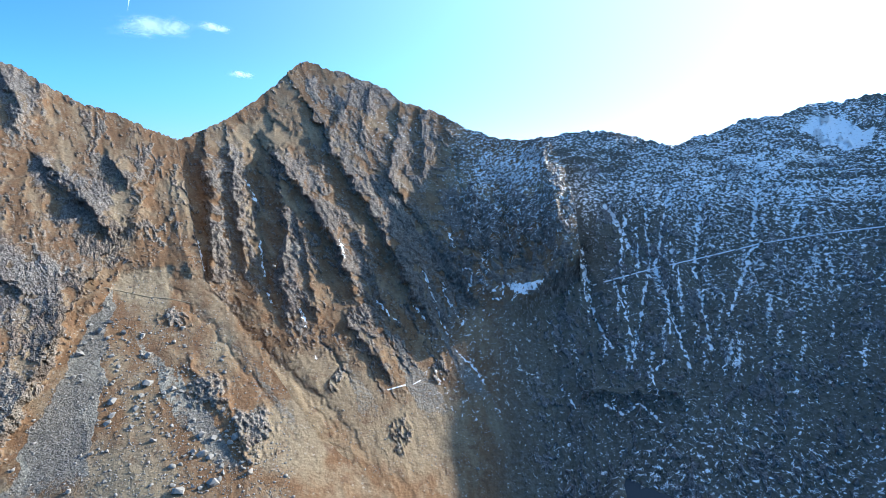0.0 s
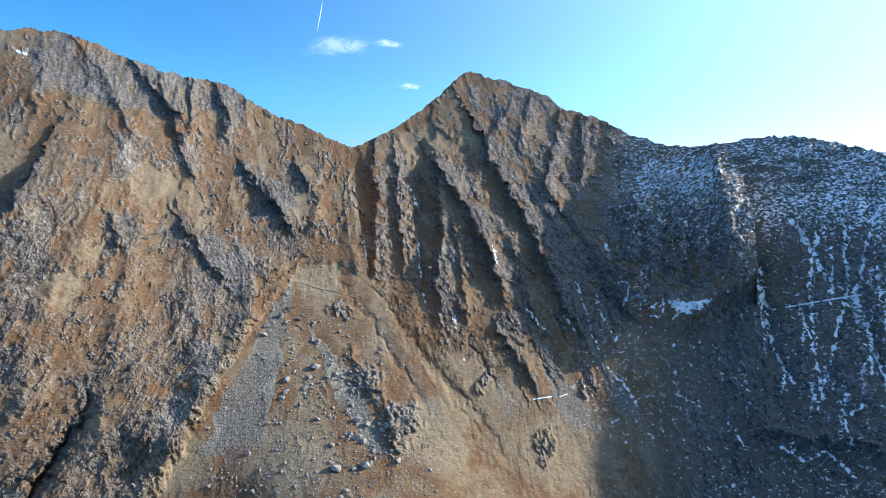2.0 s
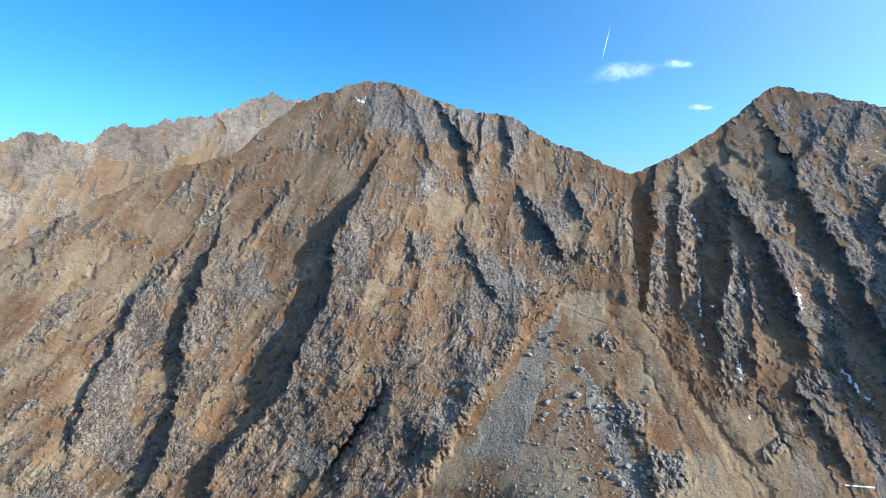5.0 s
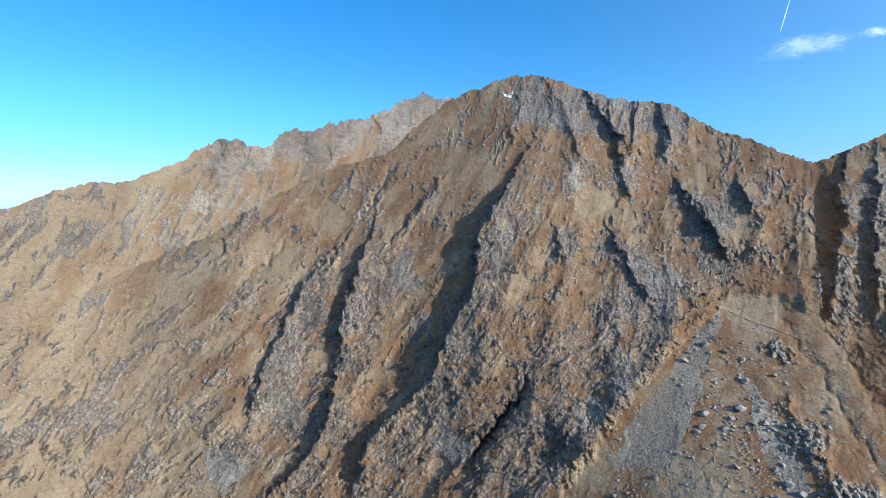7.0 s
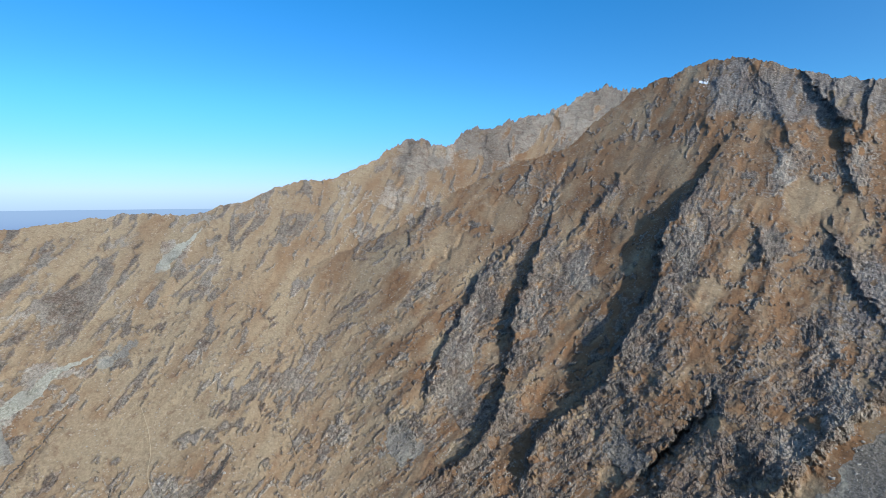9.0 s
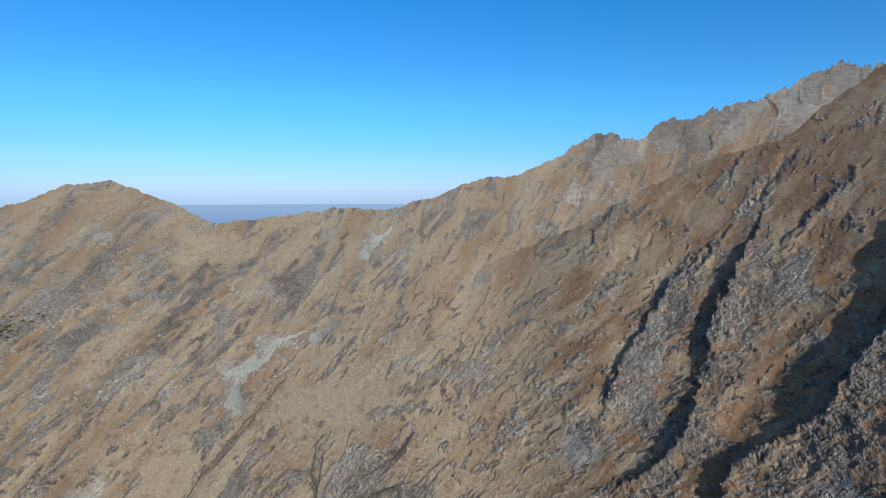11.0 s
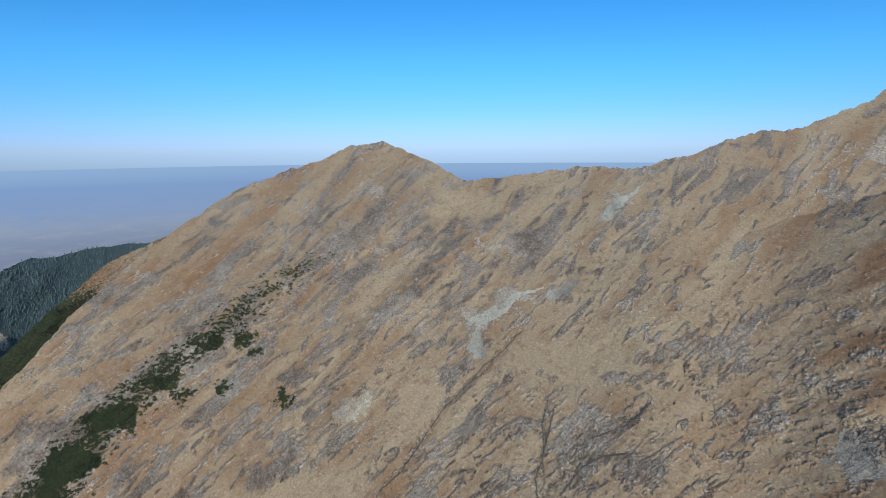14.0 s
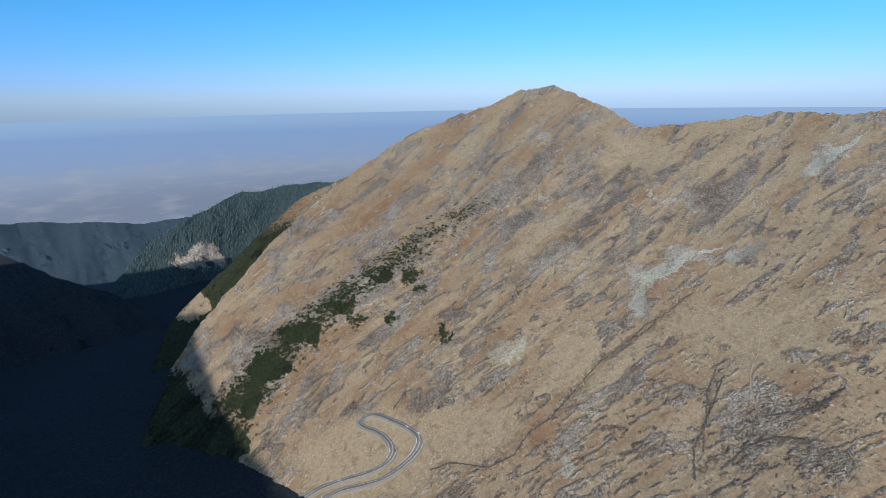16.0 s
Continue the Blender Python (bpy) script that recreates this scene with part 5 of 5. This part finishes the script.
def box(cx, cy, cz, sx, sy, sz, taper=1.0):
    v = [(cx + x * sx / 2 * (taper if z > 0 else 1), cy + y * sy / 2 * (taper if z > 0 else 1), cz + z * sz / 2) for z in (-1, 1) for x, y in ((-1, -1), (1, -1), (1, 1), (-1, 1))]
    return v, [(3, 2, 1, 0), (4, 5, 6, 7), (0, 1, 5, 4), (1, 2, 6, 5), (2, 3, 7, 6), (3, 0, 4, 7)]


def paintwork(name, c):
    m, n, l, bsdf = material(name)
    bsdf.inputs["Base Color"].default_value = (*c, 1)
    bsdf.inputs["Roughness"].default_value = 0.3
    return m


GLASS = paintwork("dark_car_glass", (0.02, 0.025, 0.03))
RUBBER = paintwork("tyre_rubber", (0.02, 0.02, 0.02))


def build_car(name_of_paint, c, label, long=4.4):
    paint = paintwork(name_of_paint, c)
    car = tagged(new("car"), label, "car", "cars on the road")
    bm = bmesh.new()
    prof = [(-0.5, 0.35), (-0.5, 0.85), (-0.42, 0.95), (0.2, 0.98), (0.45, 0.82), (0.5, 0.65), (0.5, 0.35)]
    a = [bm.verts.new((x * long, -0.87, z)) for x, z in prof]
    b = [bm.verts.new((x * long, 0.87, z)) for x, z in prof]
    for i in range(len(prof)):
        j = (i + 1) % len(prof)
        bm.faces.new((a[i], a[j], b[j], b[i]))
    bm.faces.new(a[::-1])
    bm.faces.new(b)
    me = bpy.data.meshes.new("body")
    bm.to_mesh(me)
    bm.free()
    me.materials.append(paint)
    body = new("body", me)
    body.parent = car
    part("cabin_glass", *box(-0.06 * long, 0, 1.2, 0.55 * long, 1.6, 0.5, 0.8), GLASS, car, "dark tinted windows")
    part("roof", *box(-0.07 * long, 0, 1.47, 0.42 * long, 1.3, 0.06, 0.95), paint, car)
    for x in (-0.3, 0.31):
        for y in (-0.8, 0.8):
            bm = bmesh.new()
            bmesh.ops.create_cone(bm, cap_ends=True, segments=12, radius1=0.33, radius2=0.33, depth=0.2, matrix=Matrix.Translation((x * long, y, 0.33)) @ Matrix.Rotation(radians(90), 4, 'X'))
            me = bpy.data.meshes.new("wheel")
            bm.to_mesh(me)
            bm.free()
            me.materials.append(RUBBER)
            w = new("wheel", me)
            w.parent = car
    return car


def build_cars():
    stops = [(144.2, -33.4, 1.9, "black"), (143.5, -33.8, -1.9, "white"), (142.3, -34.5, 1.9, "white"), (149.4, -37.8, 1.9, "dark"), (145.5, -35.9, -1.9, "dark"), (142.8, -36.2, 1.9, "black"), (152.1, -38.0, -1.9, "white")]
    looks = {"black": ((0.02, 0.02, 0.022), "black car driving on the mountain road"), "white": ((0.8, 0.8, 0.8), "white car driving on the mountain road"), "dark": ((0.07, 0.08, 0.1), "dark grey car driving on the mountain road")}
    first = {}
    d = np.gradient(ROAD, axis=0)
    for az, el, off, look_of in stops:
        p = on_slope(FAR_BOWL, az, el)[0]
        i = int(np.argmin(np.hypot(*(ROAD - p).T[:2])))
        yaw = math.atan2(d[i][1], d[i][0])
        pitch = math.atan2(d[i][2], math.hypot(d[i][0], d[i][1]))
        q = ROAD[i] + np.array([-math.sin(yaw), math.cos(yaw), 0]) * off + (0, 0, 1.78)
        m = Matrix.Translation(q) @ Matrix.Rotation(yaw, 4, 'Z') @ Matrix.Rotation(-pitch, 4, 'Y')
        if look_of in first:
            copy_thing(first[look_of], m)
        else:
            first[look_of] = build_car(look_of + "_paint", *looks[look_of])
            first[look_of].matrix_basis = m


build_cars()


# ---- footpaths ----
def build_paths():
    for sheet, line, half, mat, label in [
            (BIG_MOUNTAIN, [32.4, -10.0, 31.6, -10.3, 29.0, -11.3, 27.2, -11.7, 25.5, -12.3], 0.6, TRODDEN, "pale trodden footpath across the grassy slope"),
            (PYRAMID, [6.4, -22.7, 4.4, -22.3], 0.9, SNOWY, "snow lying on a footpath across the slope"),
            (PYRAMID, [3.6, -22.3, 2.7, -21.9], 0.7, SNOWY, "snow lying on a footpath across the slope"),
            (HEADWALL, [-15.6, -12.1, -21.0, -10.3, -26.1, -8.8, -30.6, -7.3, -34.8, -6.3, -39.2, -5.4], 1.2, SNOWY, "snow covered footpath across the shaded face"),
            (FAR_BOWL, [107.2, -19.5, 106.7, -21.5, 106.6, -23.5, 107.0, -25, 106.9, -26.4, 106.2, -28, 105.5, -29.5], 0.45, TRODDEN, "faint trodden footpath through dry grass")]:
        P = smooth_line(line, sheet, 90, 14)
        toward = np.array([0, 0, EYE.z]) - P
        P = P + toward / np.linalg.norm(toward, axis=1)[:, None] * 1.2
        v, f = ribbon(P, (half, -half), 0.1, 0.5, True)
        tagged(part("path", v, f, mat), label, "footpath", kind="structure")


build_paths()


def build_streams():
    # dark strips laid along the narrow gullies of the bowl
    dark_rock = plain("dark_stream_rock", (0.05, 0.045, 0.04), (0.10, 0.09, 0.08), 1.2, 0.4)
    for line, half in [([113.0, -18.9, 115.6, -21.5, 117.2, -22.6, 118.4, -24.1, 121.7, -26.8, 125.0, -30.8, 126.6, -32.6, 128.9, -34.0, 130.7, -36.3, 134, -37.6, 138.5, -37.2, 141, -37.8], 1.0),
                       ([110.1, -25.7, 110.6, -28, 110.3, -30.5, 111.2, -33, 110.8, -35.6], 0.9), ([109.3, -26, 109.8, -28.4, 110.4, -30.5], 0.6),
                       ([99.5, -24.7, 100.6, -26.2, 101.9, -27.2, 105.2, -28.8], 0.9), ([101.7, -29.7, 104, -30.2, 106.2, -31.5, 108.4, -34.3], 1.2)]:
        P = smooth_line(line, FAR_BOWL, 160, 0)
        rng = np.random.default_rng(len(line))
        P[:, :2] += rng.normal(0, 0.9, (len(P), 2))
        toward = np.array([0, 0, EYE.z]) - P
        P = P + toward / np.linalg.norm(toward, axis=1)[:, None] * 1.8
        v, f = ribbon(P, (half, -half), 0.1, 0.5, True)
        tagged(part("stream", v, f, dark_rock), "narrow dark stream gully cut into the dry grass", "stream", kind="structure")


build_streams()


# ---- cloud wisps and a vapour trail ----
def build_clouds():
    m, n, l, bsdf = material("thin_cloud")
    n.remove(bsdf)
    tc = n.new("ShaderNodeTexCoord")
    uv = tc.outputs["Generated"]
    f = noise_of(n, l, spread(n, l, uv, (2.6, 1.3, 1)), 0.42, 6.0, 0.62, 0.5)
    sep = n.new("ShaderNodeSeparateXYZ")
    l.new(uv, sep.inputs[0])
    edge = None
    for k in (0, 1):
        d = calc(n, l, 'ABSOLUTE', calc(n, l, 'MULTIPLY_ADD', sep.outputs[k], 2.0, -1.0), 0)
        e = ramp(n, l, d, 1.0, 0.05)
        edge = e if edge is None else calc(n, l, 'MULTIPLY', edge, e)
    alpha = calc(n, l, 'MULTIPLY', ramp(n, l, calc(n, l, 'MULTIPLY_ADD', edge, 0.75, calc(n, l, 'ADD', f, -0.5)), 0.2, 1.05), 0.85)
    lit, trans, clearb, add, mixer = (n.new("ShaderNode" + k) for k in ("BsdfDiffuse", "BsdfTranslucent", "BsdfTransparent", "AddShader", "MixShader"))
    lit.inputs["Color"].default_value = trans.inputs["Color"].default_value = (0.9, 0.9, 0.92, 1)
    l.new(lit.outputs[0], add.inputs[0])
    l.new(trans.outputs[0], add.inputs[1])
    l.new(alpha, mixer.inputs[0])
    l.new(clearb.outputs[0], mixer.inputs[1])
    l.new(add.outputs[0], mixer.inputs[2])
    l.new(mixer.outputs[0], n["Material Output"].inputs["Surface"])
    for name, az, el, w, h, turn, label in [("cloud", 26.3, 12.8, 900, 230, -3, "small torn white cloud in the blue sky"), ("cloud", 21.4, 13.1, 420, 100, 6, "faint thin wisp of white cloud"),
                                            ("cloud", 19.3, 9.1, 330, 80, 4, "faint thin wisp of white cloud"), ("vapour_trail", 28.0, 15.4, 13, 430, 13, "straight white vapour trail in the blue sky")]:
        bm = bmesh.new()
        bmesh.ops.create_grid(bm, x_segments=24, y_segments=8, size=0.5, calc_uvs=True)
        for v in bm.verts:
            v.co.z = 0.05 * math.sin(7 * v.co.x) * math.cos(5 * v.co.y)
        me = bpy.data.meshes.new(name)
        bm.to_mesh(me)
        bm.free()
        me.materials.append(m)
        ob = new(name, me)
        c = place(np.array([az]), np.array([el]), np.array([4550.0]))[0]
        ob.matrix_world = look(c, EYE) @ pose(0, 0, 0, 0, 0, turn) @ Matrix.Diagonal((w, h, 60, 1))
        tagged(ob, label, "cloud" if name == "cloud" else "vapour trail")


build_clouds()
